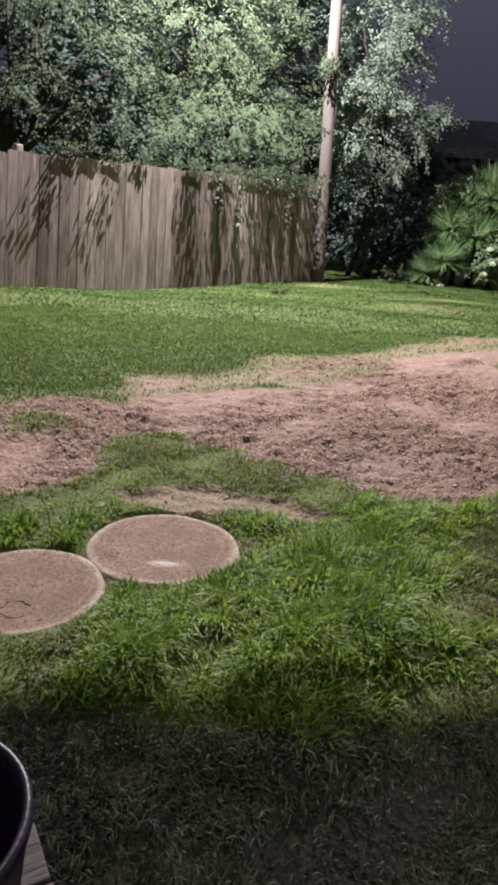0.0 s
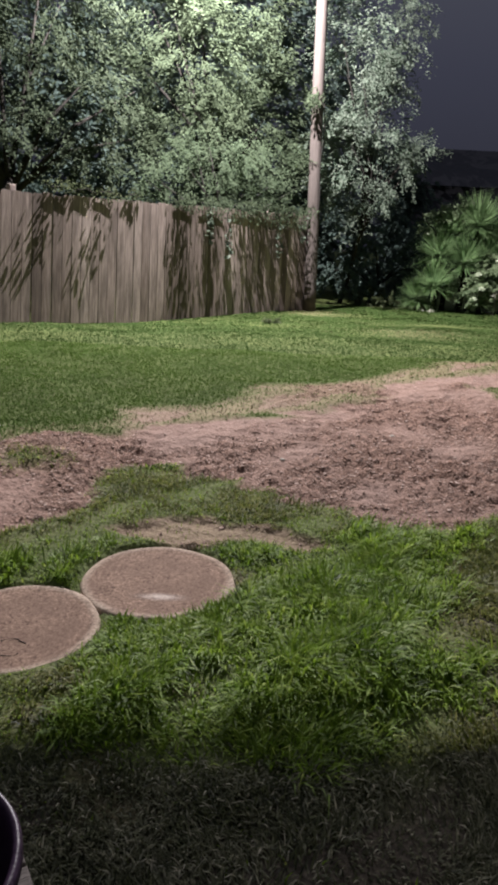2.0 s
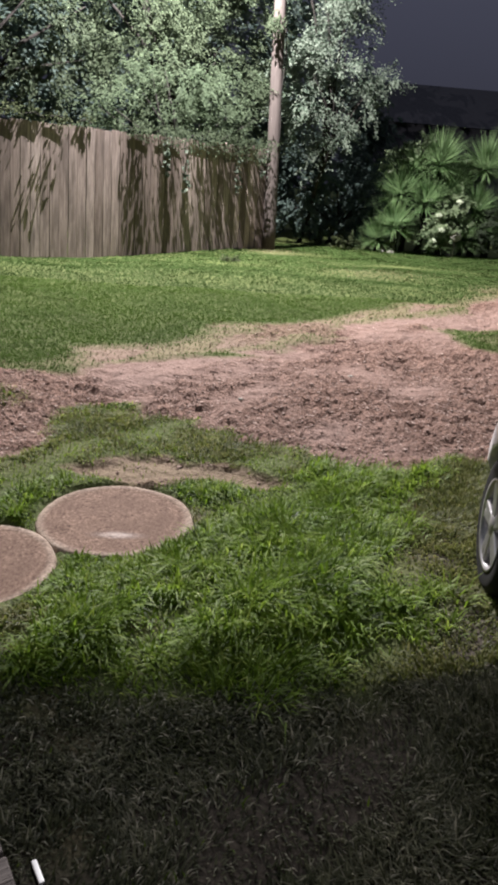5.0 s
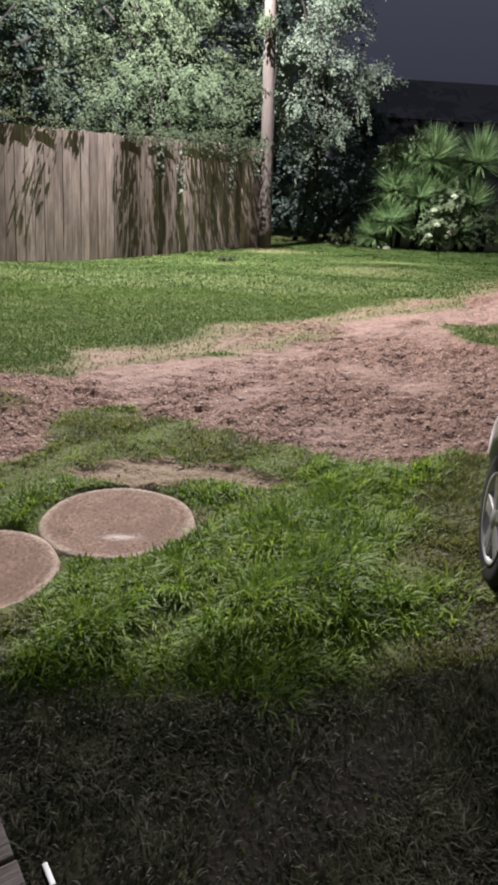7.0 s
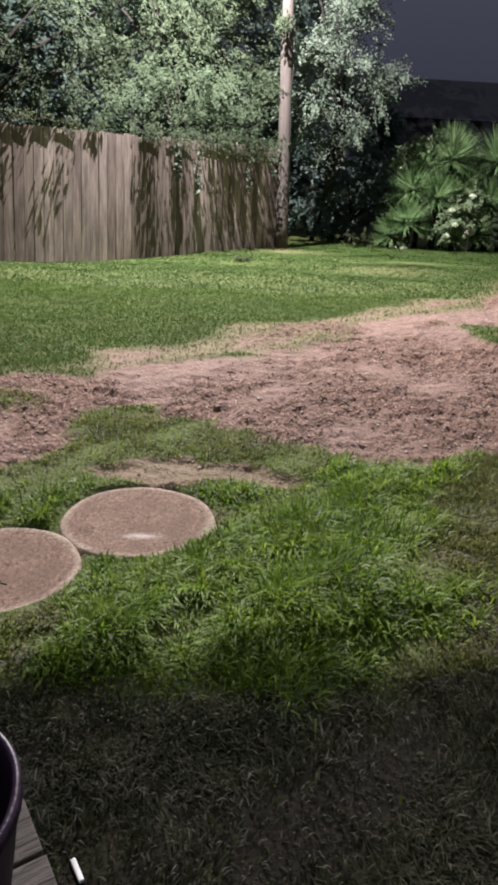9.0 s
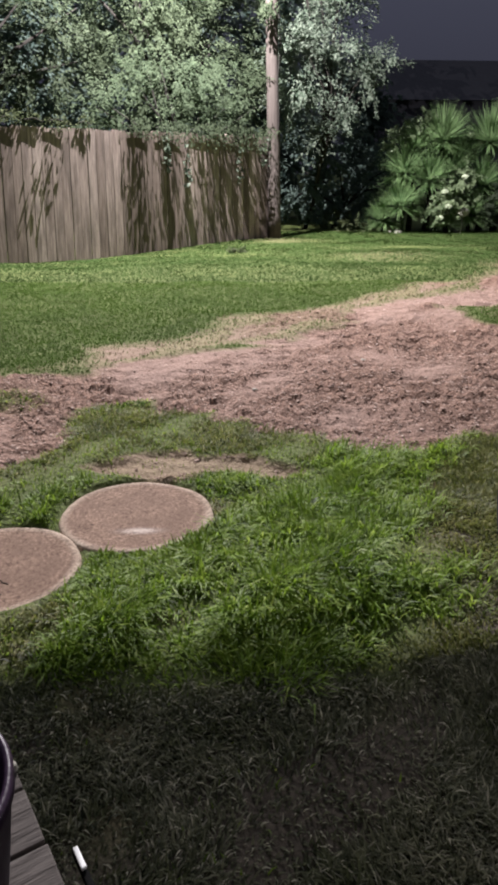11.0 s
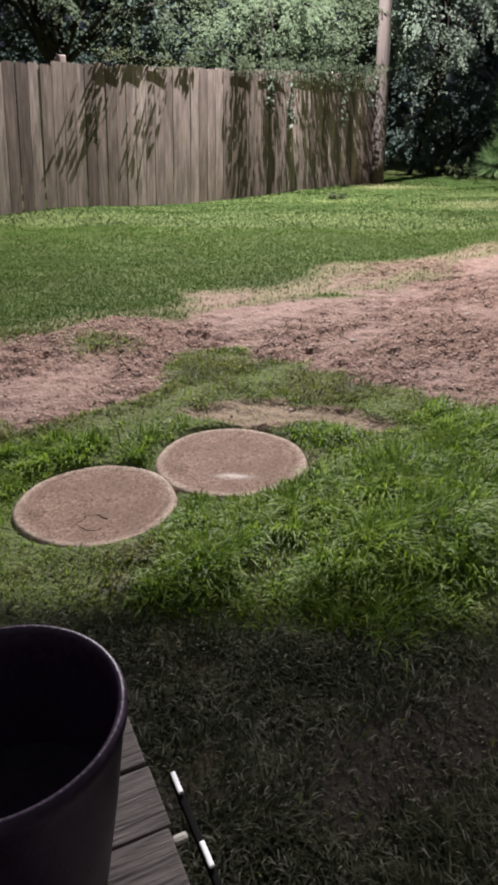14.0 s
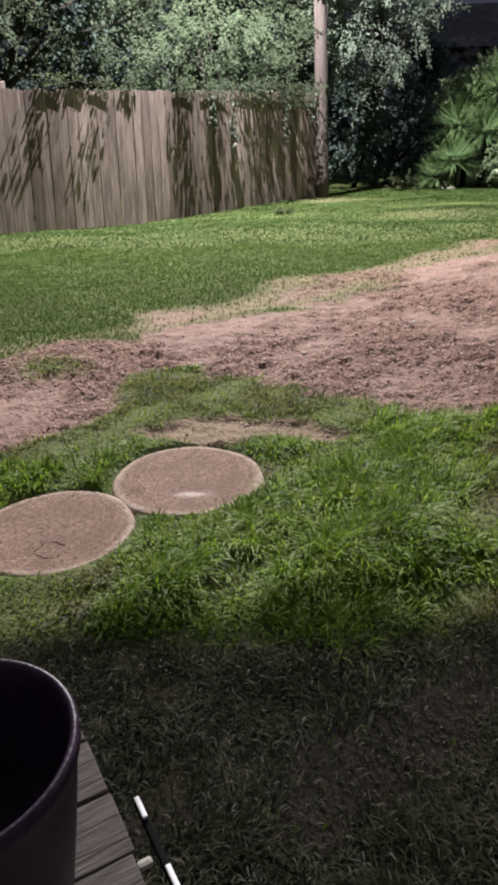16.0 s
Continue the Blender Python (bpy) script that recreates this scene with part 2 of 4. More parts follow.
# only for the added plate before the lamp; alpha sets how dark its shade is
M_SHADE_PLATE, _t, _b = mat("part_clear_shade_plate", 0.4)
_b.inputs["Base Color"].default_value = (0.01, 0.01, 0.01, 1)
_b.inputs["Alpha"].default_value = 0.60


# ---------------------------------------------------------------- mesh helpers
def part(name, bm, material, parent=None, label="", smooth=False):
    me = bpy.data.meshes.new(name)
    bm.to_mesh(me)
    bm.free()
    me.materials.append(material)
    if smooth:
        me.shade_smooth()
    ob = new(name, me)
    if parent:
        ob.parent = parent
    if label:
        ob["label"] = label
    return ob


def raw(name, verts, faces, material, parent=None, smooth=False):
    me = bpy.data.meshes.new(name)
    me.from_pydata(verts, [], faces)
    me.materials.append(material)
    if smooth:
        me.shade_smooth()
    ob = new(name, me)
    if parent:
        ob.parent = parent
    return ob


def thing(name, at, label, category, group="", kind=""):
    e = new(name)
    e.location = at
    e.empty_display_size = 0.1
    return tagged(e, label, category, group, kind)


def box(bm, lo, hi, bevel=0.0, m=None):
    lo, hi = Vector(lo), Vector(hi)
    r = bmesh.ops.create_cube(bm, size=1)
    vs = r["verts"]
    bmesh.ops.scale(bm, vec=hi - lo, verts=vs)
    bmesh.ops.translate(bm, vec=(lo + hi) / 2, verts=vs)
    if bevel:
        es = list({e for v in vs for e in v.link_edges})
        out = bmesh.ops.bevel(bm, geom=es, offset=bevel, segments=2, affect="EDGES", profile=0.6)
        vs = list({v for f in out["faces"] for v in f.verts} | {v for v in vs if v.is_valid})
    if m is not None:
        bmesh.ops.transform(bm, matrix=m, verts=vs)
    return vs


def lathe(bm, profile, n=48, cap=True):
    """Turns (radius, height) points round the z axis."""
    rings = []
    for r, z in profile:
        rings.append([bm.verts.new((r * math.cos(2 * math.pi * i / n), r * math.sin(2 * math.pi * i / n), z)) for i in range(n)])
    for a, b in zip(rings, rings[1:]):
        for i in range(n):
            bm.faces.new((a[i], a[(i + 1) % n], b[(i + 1) % n], b[i]))
    if cap:
        bm.faces.new(rings[-1])
        bm.faces.new(list(reversed(rings[0])))
    return rings


def tube(bm, points, radii, n=9):
    """A tapered, closed tube through the points."""
    rings = []
    up = Vector((0.3, 0.5, 0.8))
    for i, p in enumerate(points):
        d = (Vector(points[min(i + 1, len(points) - 1)]) - Vector(points[max(i - 1, 0)])).normalized()
        a = d.cross(up).normalized()
        b = d.cross(a)
        rings.append([bm.verts.new(Vector(p) + radii[i] * (a * math.cos(2 * math.pi * k / n) + b * math.sin(2 * math.pi * k / n))) for k in range(n)])
    for r, s in zip(rings, rings[1:]):
        for k in range(n):
            bm.faces.new((r[k], r[(k + 1) % n], s[(k + 1) % n], s[k]))
    bm.faces.new(rings[-1])
    bm.faces.new(list(reversed(rings[0])))


# ---------------------------------------------------------------- ground
def rise(y):
    """Height of the yard: level by the house, a slight rise towards the fence."""
    return 0.25 * np.clip((np.asarray(y, float) - 4) / 6, 0, 1)


_rng = np.random.default_rng(5)
_WAVES = [(_rng.uniform(-1, 1, 2) * f, _rng.uniform(0, 6.28), 1 / f) for f in (1.2, 1.9, 2.7, 4.1, 5.5, 8, 11, 16, 23, 34, 48) for _ in range(4)]


def wobble(x, y, lo=0.0, hi=99.0):
    s = 0
    for k, ph, a in _WAVES:
        f = 1 / a
        if lo <= f <= hi:
            s = s + a * np.sin(k[0] * x * 2.2 + k[1] * y * 2.2 + ph)
    return s


def inside(poly, x, y):
    """Signed measure of how far points lie inside a polygon, in metres."""
    p = np.array(poly)
    q = np.roll(p, -1, 0)
    d = np.full(np.shape(x), 1e9)
    c = np.zeros(np.shape(x), bool)
    for (ax, ay), (bx, by) in zip(p, q):
        ex, ey = bx - ax, by - ay
        k = np.clip(((x - ax) * ex + (y - ay) * ey) / (ex * ex + ey * ey), 0, 1)
        d = np.minimum(d, np.hypot(x - ax - k * ex, y - ay - k * ey))
        cross = ((ay > y) != (by > y)) & (x < (bx - ax) * (y - ay) / (by - ay + 1e-12) + ax)
        c ^= cross
    return np.where(c, d, -d)


TRACK = [(-3.2, 4.70), (-2.2, 4.66), (-1.87, 4.69), (-1.66, 4.60), (-1.44, 4.96), (-1.20, 5.12), (-0.90, 5.43), (-0.60, 5.76), (-0.26, 5.98), (0.35, 6.30), (0.70, 6.47), (1.34, 7.02),
         (1.50, 7.55), (2.04, 7.88), (2.48, 8.21), (2.97, 8.45), (4.41, 10.21), (6.5, 12.6), (8.0, 11.0), (4.4, 6.6), (3.4, 4.8), (1.76, 4.00), (1.61, 3.97), (1.44, 3.80), (1.20, 3.72), (0.82, 3.75), (0.70, 3.90),
         (0.63, 4.03), (0.36, 4.14), (0.08, 4.20), (-0.08, 4.14), (-0.14, 4.32), (-0.30, 4.41), (-0.56, 4.42), (-0.82, 4.48), (-0.96, 4.36), (-0.98, 4.14), (-1.18, 3.77), (-1.33, 3.59), (-1.50, 3.45), (-1.9, 3.22), (-3.0, 2.8)]
SCUFF = [(-0.72, 3.54), (-0.57, 3.61), (-0.38, 3.77), (-0.17, 3.81), (-0.10, 3.71), (0.11, 3.73), (0.28, 3.71), (0.43, 3.58), (0.49, 3.50), (0.33, 3.44), (0.12, 3.54), (-0.06, 3.52), (-0.19, 3.42), (-0.36, 3.42), (-0.60, 3.47)]
ISLAND = [(2.78, 7.31), (3.00, 7.82), (3.38, 8.10), (4.4, 8.7), (5.2, 8.9), (4.4, 7.2), (3.02, 6.68), (2.86, 6.90)]
TAN = [(-1.11, 6.05), (-0.31, 6.25), (0.25, 7.0), (1.12, 7.55), (2.0, 8.2), (3.2, 9.2), (3.4, 9.0), (1.9, 7.8), (1.3, 6.9), (0.5, 6.36), (-0.3, 5.95), (-0.9, 5.5)]
SPOTS = [(-0.65, 1.99, 0.07, 0.06), (-0.31, 1.63, 0.11, 0.07), (-0.42, 1.78, 0.07, 0.06), (-0.26, 1.36, 0.08, 0.10), (-0.17, 2.14, 0.07, 0.04), (-0.62, 2.18, 0.12, 0.06), (0.02, 3.05, 0.07, 0.10)]


def lush_edge(y):
    """How far the thick grass reaches towards the car."""
    return np.interp(y, [0.8, 1.5, 1.91, 2.05, 2.29, 2.77, 3.19, 3.72, 4.3], [0.25, 0.40, 0.58, 0.72, 0.90, 0.88, 1.18, 1.52, 1.8])


def spotted(x, y):
    """Small worn spots in the thick grass."""
    k = 0
    for sx, sy, rx, ry in SPOTS:
        k = k + np.exp(-(((x - sx) / rx) ** 2 + ((y - sy) / ry) ** 2))
    return np.clip(k, 0, 1)


def masks(x, y):
    w = wobble(x, y) * 0.10
    fine = wobble(x, y, 5, 50) * 0.10
    soft = 0.12 + 0.16 * np.clip((y - 4.6) / 2.5, 0, 1)
    bare = np.clip((inside(TRACK, x, y) + w * 0.7 + fine) / soft + 0.45, 0, 1)
    bare *= 1 - 0.7 * np.exp(-(((x + 1.50) / 0.20) ** 2 + ((y - 4.66) / 0.16) ** 2)) * np.clip(0.8 + w * 3, 0, 1)
    bare *= 1 - np.clip((inside(ISLAND, x, y) + w) / 0.15 + 0.4, 0, 1)
    tuft = np.exp(-(((x - 0.08) / 0.27) ** 2 + ((y - 6.05) / 0.09) ** 2)) * 1.2 + np.exp(-(((x + 1.12) / 0.14) ** 2 + ((y - 5.33) / 0.10) ** 2))
    bare *= 1 - np.clip(tuft * (1.3 + w * 2), 0, 0.95)
    bare = np.maximum(bare, np.clip((inside(SCUFF, x, y) + fine * 0.5) / 0.06 + 0.75, 0, 1) * 0.95)
    edge = np.clip(inside(TAN, x, y) / 0.2 + 0.6 + w * 2, 0, 1) * 0.95
    edge += np.exp(-((inside(TRACK, x, y) + 0.10 + w) / 0.20) ** 2) * np.clip((y - 4.3) / 2, 0.2, 0.8)
    edge += np.exp(-(((x - 1.25) / 0.7) ** 2 + ((y - 14.6) / 0.5) ** 2)) * 0.8
    edge += np.exp(-(((x + 1.6) / 0.5) ** 2 + ((y - 4.9) / 0.22) ** 2)) * 0.6
    edge += np.exp(-(((x - 1.2) / 0.35) ** 2 + ((y - 2.85) / 0.5) ** 2)) * 0.6
    edge += np.exp(-(((x - 2.9) / 0.9) ** 2 + ((y - 11.6) / 0.5) ** 2)) * 0.5
    edge += 0.55 * np.clip(inside(ISLAND, x, y) / 0.2 + 0.5, 0, 1)
    dry = np.clip(inside(TAN, x, y) / 0.2 + 0.5 + w * 2.2, 0, 1)
    bare = np.maximum(bare, dry * np.clip(0.55 + wobble(x, y, 3, 30) * 1.2, 0, 0.85))
    straw = np.clip(edge * 0.75, 0, 0.85) * (1 - bare)
    return bare, straw


def loose(x, y):
    """Where the clay is broken into crumbs, not trodden smooth."""
    dark = 0.75 * np.exp(-((x + 0.85) / 0.65) ** 2 - ((y - 4.85) / 0.36) ** 2) + 0.85 * np.exp(-((x - 1.2) / 0.95) ** 2 - ((y - 4.3) / 0.9) ** 2)
    dark = dark + 0.6 * np.exp(-((x - 0.7) / 0.6) ** 2 - ((y - 4.05) / 0.35) ** 2)
    k = 0.42 + dark + wobble(x * 0.55, y * 0.8, 0, 5) * 0.34 + wobble(x, y, 4, 50) * 0.8
    k = k - 0.5 * np.clip((y - 5.5) / 0.9, 0, 1)
    k = k - 1.4 * np.clip(inside(SCUFF, x, y) / 0.1 + 0.6, 0, 1) - 0.8 * np.clip((-1.2 - x) / 0.3, 0, 1)
    return np.clip(k, 0.06, 1)


SLABS = [(-0.37, 3.02, 0.365), (-0.90, 2.57, 0.345)]


def height(x, y):
    bare, straw = masks(x, y)
    near = np.clip(1 - (np.abs(y - 5) - 5) / 6, 0, 1)
    h = rise(y) + wobble(x, y, 0, 3) * 0.010 * near
    lumps = np.abs(wobble(x, y, 5, 14)) * 0.018 - np.abs(wobble(y + 3.1, x * 0.6, 5, 60)) * 0.022 + wobble(x, y, 14, 99) * 0.055
    h = h - 0.016 * np.clip(inside(SCUFF, x, y) / 0.05 + 0.3, 0, 1)
    # low scarps where slabs of clay have broken away
    step = y * 1.7 + wobble(x * 0.8, y * 0.5, 0, 9) * 1.6
    crest = np.clip(0.4 + wobble(x * 1.1 + 4, y * 0.9, 1, 9) * 1.6, 0, 1)
    h = h + bare * near * 0.028 * crest * (0.5 - step % 1.0) * np.clip((y - 4.0) / 0.4, 0, 1)
    h = h + bare * near * (lumps * (0.55 + 0.5 * loose(x, y)) + wobble(x, y, 3, 5) * 0.02 - 0.02)
    h = h + 0.05 * np.exp(-(((x + 4.6) / 1.0) ** 2 + ((y - 9.3) / 1.2) ** 2)) - 0.075 * np.exp(-(((x + 1.6) / 1.7) ** 2 + ((y - 12.1) / 1.3) ** 2))
    for sx, sy, sr in SLABS:
        h = h - 0.05 * np.clip((sr + 0.015 - np.hypot(x - sx, y - sy)) / 0.05, 0, 1)
    return h


def axis(lo, hi, step, far, ratio=1.35):
    a = list(np.arange(lo, hi + step / 2, step))
    d = step
    while a[-1] < far:
        d *= ratio
        a.append(a[-1] + d)
    d = step
    while a[0] > -far:
        d *= ratio
        a.insert(0, a[0] - d)
    return np.array(a)


def make_yard():
    xs, ys = axis(-2.8, 4.4, 0.026, 900), axis(0.8, 9.8, 0.026, 900)
    X, Y = np.meshgrid(xs, ys)
    bare, straw = masks(X, Y)
    far = np.clip((np.hypot(X, Y - 8) - 12) / 6, 0, 1)
    bare, straw = bare * (1 - far), straw * (1 - far)
    clods = _rng.normal(0, 1, X.shape) * 0.0085 * bare * loose(X, Y)
    Z = height(X, Y) * (1 - far) + rise(Y) * far + clods
    n, k = len(xs), len(ys)
    idx = np.arange(n * k).reshape(k, n)
    faces = np.stack([idx[:-1, :-1], idx[:-1, 1:], idx[1:, 1:], idx[1:, :-1]], -1).reshape(-1, 4)
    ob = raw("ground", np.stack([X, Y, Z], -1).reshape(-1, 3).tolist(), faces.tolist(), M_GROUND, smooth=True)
    tan = 0.65 * np.clip(inside(SCUFF, X, Y) / 0.1 + 0.5 + wobble(X, Y, 5, 30) * 0.4, 0, 1)
    # worn: bare mud by the car, plus the shaded strip before the porch
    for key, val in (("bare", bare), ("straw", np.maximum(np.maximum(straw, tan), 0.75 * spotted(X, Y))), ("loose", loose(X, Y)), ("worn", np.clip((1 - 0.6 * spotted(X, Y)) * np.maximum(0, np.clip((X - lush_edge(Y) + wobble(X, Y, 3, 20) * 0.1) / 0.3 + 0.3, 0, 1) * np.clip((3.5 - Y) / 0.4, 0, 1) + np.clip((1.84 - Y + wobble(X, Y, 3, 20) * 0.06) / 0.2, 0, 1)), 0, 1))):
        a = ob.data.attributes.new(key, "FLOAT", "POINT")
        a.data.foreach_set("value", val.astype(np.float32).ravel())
    return tagged(ob, "yard ground of dark soil, thin grass and bare pinkish clay", "ground", kind="structure")


make_yard()


def blades(name, x, y, length, width, lean, material, label, way=None):
    """One sheet of separate grass blades, each a bent, tapered strip."""
    n = len(x)
    g = np.random.default_rng(n)
    z = height(x, y) - 0.004
    L = length * g.uniform(0.55, 1.25, n)
    W = width * g.uniform(0.7, 1.3, n) / 2
    a = g.uniform(0, 6.283, n)
    drift = wobble(x * 1.3, y * 1.3, 0, 6) * 1.6
    a = np.where(g.random(n) < 0.6, drift + g.normal(0, 0.7, n), a)
    if way is not None:
        a = way
    k = np.clip(lean * g.uniform(0.5, 1.5, n), 0.05, 1.45)
    dx, dy = np.cos(a), np.sin(a)
    sx, sy = -dy, dx
    V = np.zeros((n, 5, 3))
    base = np.stack([x, y, z], -1)
    side = np.stack([sx * W, sy * W, 0 * W], -1)
    m1 = np.stack([dx * np.sin(k * 0.6) * L * 0.55, dy * np.sin(k * 0.6) * L * 0.55, np.cos(k * 0.6) * L * 0.55], -1)
    m2 = m1 + np.stack([dx * np.sin(k * 1.25) * L * 0.45, dy * np.sin(k * 1.25) * L * 0.45, np.cos(k * 1.25) * L * 0.45], -1)
    V[:, 0], V[:, 1] = base - side, base + side
    V[:, 2], V[:, 3] = base + m1 + side * 0.8, base + m1 - side * 0.8
    V[:, 4] = base + m2
    me = bpy.data.meshes.new(name)
    me.vertices.add(n * 5)
    me.vertices.foreach_set("co", V.ravel())
    i = np.arange(n)[:, None] * 5
    loops = (i + np.array([[0, 1, 2, 3, 3, 2, 4]])).ravel()
    me.loops.add(n * 7)
    me.loops.foreach_set("vertex_index", loops.astype(np.int32))
    me.polygons.add(n * 2)
    st = (np.arange(n)[:, None] * 7 + np.array([[0, 4]])).ravel()
    me.polygons.foreach_set("loop_start", st.astype(np.int32))
    me.update(calc_edges=True)
    me.validate()
    me.materials.append(material)
    return tagged(new(name, me), label, "grass", kind="stuff")


def fenceline(x):
    return 10.22 + (x + 3.51) * 1.029


def scatter(x0, x1, y0, y1, n, seed):
    g = np.random.default_rng(seed)
    x, y = g.uniform(x0, x1, n), g.uniform(y0, y1, n)
    keep = (np.abs(x) < 0.47 * y + 0.35) & (y < np.where(x < 1.3, fenceline(x) + 0.05, 16.6))
    for sx, sy, sr in SLABS:
        keep &= np.hypot(x - sx, y - sy) > sr + 0.012
    return x[keep], y[keep], g.random(keep.sum())


def lushness(x, y):
    """Thick grass round the rounds, thinning towards the porch and the wheel ruts."""
    side = np.clip((lush_edge(y) - x + wobble(x, y) * 0.10) / 0.16 + 0.5, 0.04, 1)
    # front edge laid along the shade line, where the darker blades take over
    front = np.clip((y - 1.84 + wobble(x, y, 3, 20) * 0.06) / 0.16 + 0.5, 0.10, 1)
    return side * front * (1 - 0.85 * spotted(x, y))


def tufts(x, y, count, spread, seed):
    """Blade feet round tuft centres, and the way each blade leans."""
    g = np.random.default_rng(seed)
    n = g.poisson(count, len(x))
    own = np.repeat(np.arange(len(x)), n)
    ox, oy = g.normal(0, spread, len(own)), g.normal(0, spread, len(own))
    comb = wobble(x, y, 0, 6)[own] * 1.8
    way = np.where(g.random(len(own)) < 0.55, np.arctan2(oy, ox), comb) + g.normal(0, 0.35, len(own))
    size = g.uniform(0.5, 1.7, len(x))[own]
    return x[own] + ox, y[own] + oy, way, size


def plant_grass():
    x, y, r = scatter(-2.6, 2.6, 0.7, 4.9, 22000, 1)
    bare, straw = masks(x, y)
    k = (r < lushness(x, y) * (1 - bare) ** 1.5 * np.clip(0.62 + wobble(x, y, 3, 20) * 1.1, 0.06, 1)) & (lushness(x, y) > 0.2)
    x, y, way, size = tufts(x[k], y[k], 20, 0.024, 6)
    k = np.ones(len(x), bool)
    for sx, sy, sr in SLABS:
        k &= np.hypot(x - sx, y - sy) > sr + 0.016 + 0.014 * np.sin(9 * np.arctan2(y - sy, x - sx))
    x, y, way, size = x[k], y[k], way[k], size[k]
    for sx, sy, sr in SLABS:
        size = size * np.clip((np.hypot(x - sx, y - sy) - sr) / 0.10, 0.32, 1)
    tall = 0.066 + 0.022 * np.exp(-(((x - 0.5) / 0.6) ** 2 + ((y - 2.5) / 0.6) ** 2)) - 0.030 / (1 + np.exp((x + 0.25 + wobble(x, y, 2, 9) * 0.15) / 0.07)) * (y < 2.6)
    tall = tall * size * np.clip(1.05 + wobble(x, y, 5, 20) * 0.9, 0.6, 1.5)
    tall = tall * np.clip(0.35 - inside(SCUFF, x, y) * 3.2, 0.4, 1)
    band = (y + wobble(x, y, 3, 20) * 0.12 > np.interp(x, [-1.6, -0.8, -0.6, 0.5, 0.75, 2], [3.1, 3.3, 3.5, 3.52, 3.9, 4.0]))
    band |= (x + wobble(x, y, 3, 20) * 0.2 < -0.36) & (y < 2.35)
    k = ~band
    blades("grass", x[k], y[k], tall[k], 0.0068, 1.2, M_LUSH, "lush green uncut grass round the concrete rounds", way[k])
    k = band
    blades("grass", x[k], y[k], tall[k] * 0.46, 0.0052, 1.1, M_BAND, "patchy olive grass between the rounds and the clay", way[k])
    x, y, r = scatter(-2.6, 2.6, 0.5, 4.9, 300000, 1)
    bare, straw = masks(x, y)
    lush = lushness(x, y)
    k = r < 0.16 * lush * (1 - bare)
    blades("grass", x[k], y[k], 0.035 + 0 * x[k], 0.005, 0.9, M_LUSH, "short green grass between the tufts")
    x, y, r = scatter(-2.2, 2.6, 0.5, 4.1, 420000, 7)
    bare, straw = masks(x, y)
    lush = lushness(x, y)
    k = (lush < 0.75) & (r < (1 - lush) * np.clip(0.60 + wobble(x, y, 3, 20) * 1.2, 0.28, 1.0) * (1 - bare) ** 1.5 * (1 - 0.7 * spotted(x, y)))
    long = 0.042 * np.clip(1 + wobble(x, y, 5, 20) * 0.8, 0.6, 1.7)
    # split at the shade line: blades on the porch side carry shade in colour
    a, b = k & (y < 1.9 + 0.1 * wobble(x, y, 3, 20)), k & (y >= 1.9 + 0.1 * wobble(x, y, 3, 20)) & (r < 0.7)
    blades("grass", x[a], y[a], long[a] * 1.1, 0.0056, 1.15, M_THIN_SHADED, "thin trampled grass beside the porch, darkened in colour for its shade")
    blades("grass", x[b], y[b], long[b] * 1.15, 0.0058, 1.2, M_BAND, "sparse yellowish trampled grass beside the car")
    x, y, r = scatter(-4.6, 5.5, 4.6, 9.0, 280000, 2)
    bare, straw = masks(x, y)
    k = r < (1 - bare) ** 2 * (1 - 1.1 * straw)
    blades("grass", x[k], y[k], 0.031 + 0 * x[k], 0.008, 1.05, M_LAWN, "short green mown lawn with worn patches")
    x, y, r = scatter(-8, 9, 9.0, 18.5, 360000, 3)
    bare, straw = masks(x, y)
    k = r < (1 - bare) ** 2 * (1 - 0.9 * straw)
    blades("grass", x[k], y[k], 0.036 + 0 * x[k], 0.011, 1.05, M_LAWN_FAR, "mown lawn running up to the fence")
    x, y, r = scatter(-4, 6, 2.1, 15.5, 170000, 4)
    bare, straw = masks(x, y)
    k = r < straw * 0.55
    blades("grass", x[k], y[k], 0.040 + 0 * x[k], 0.008, 0.9, M_STRAW, "dry straw-coloured grass along the clay")


plant_grass()


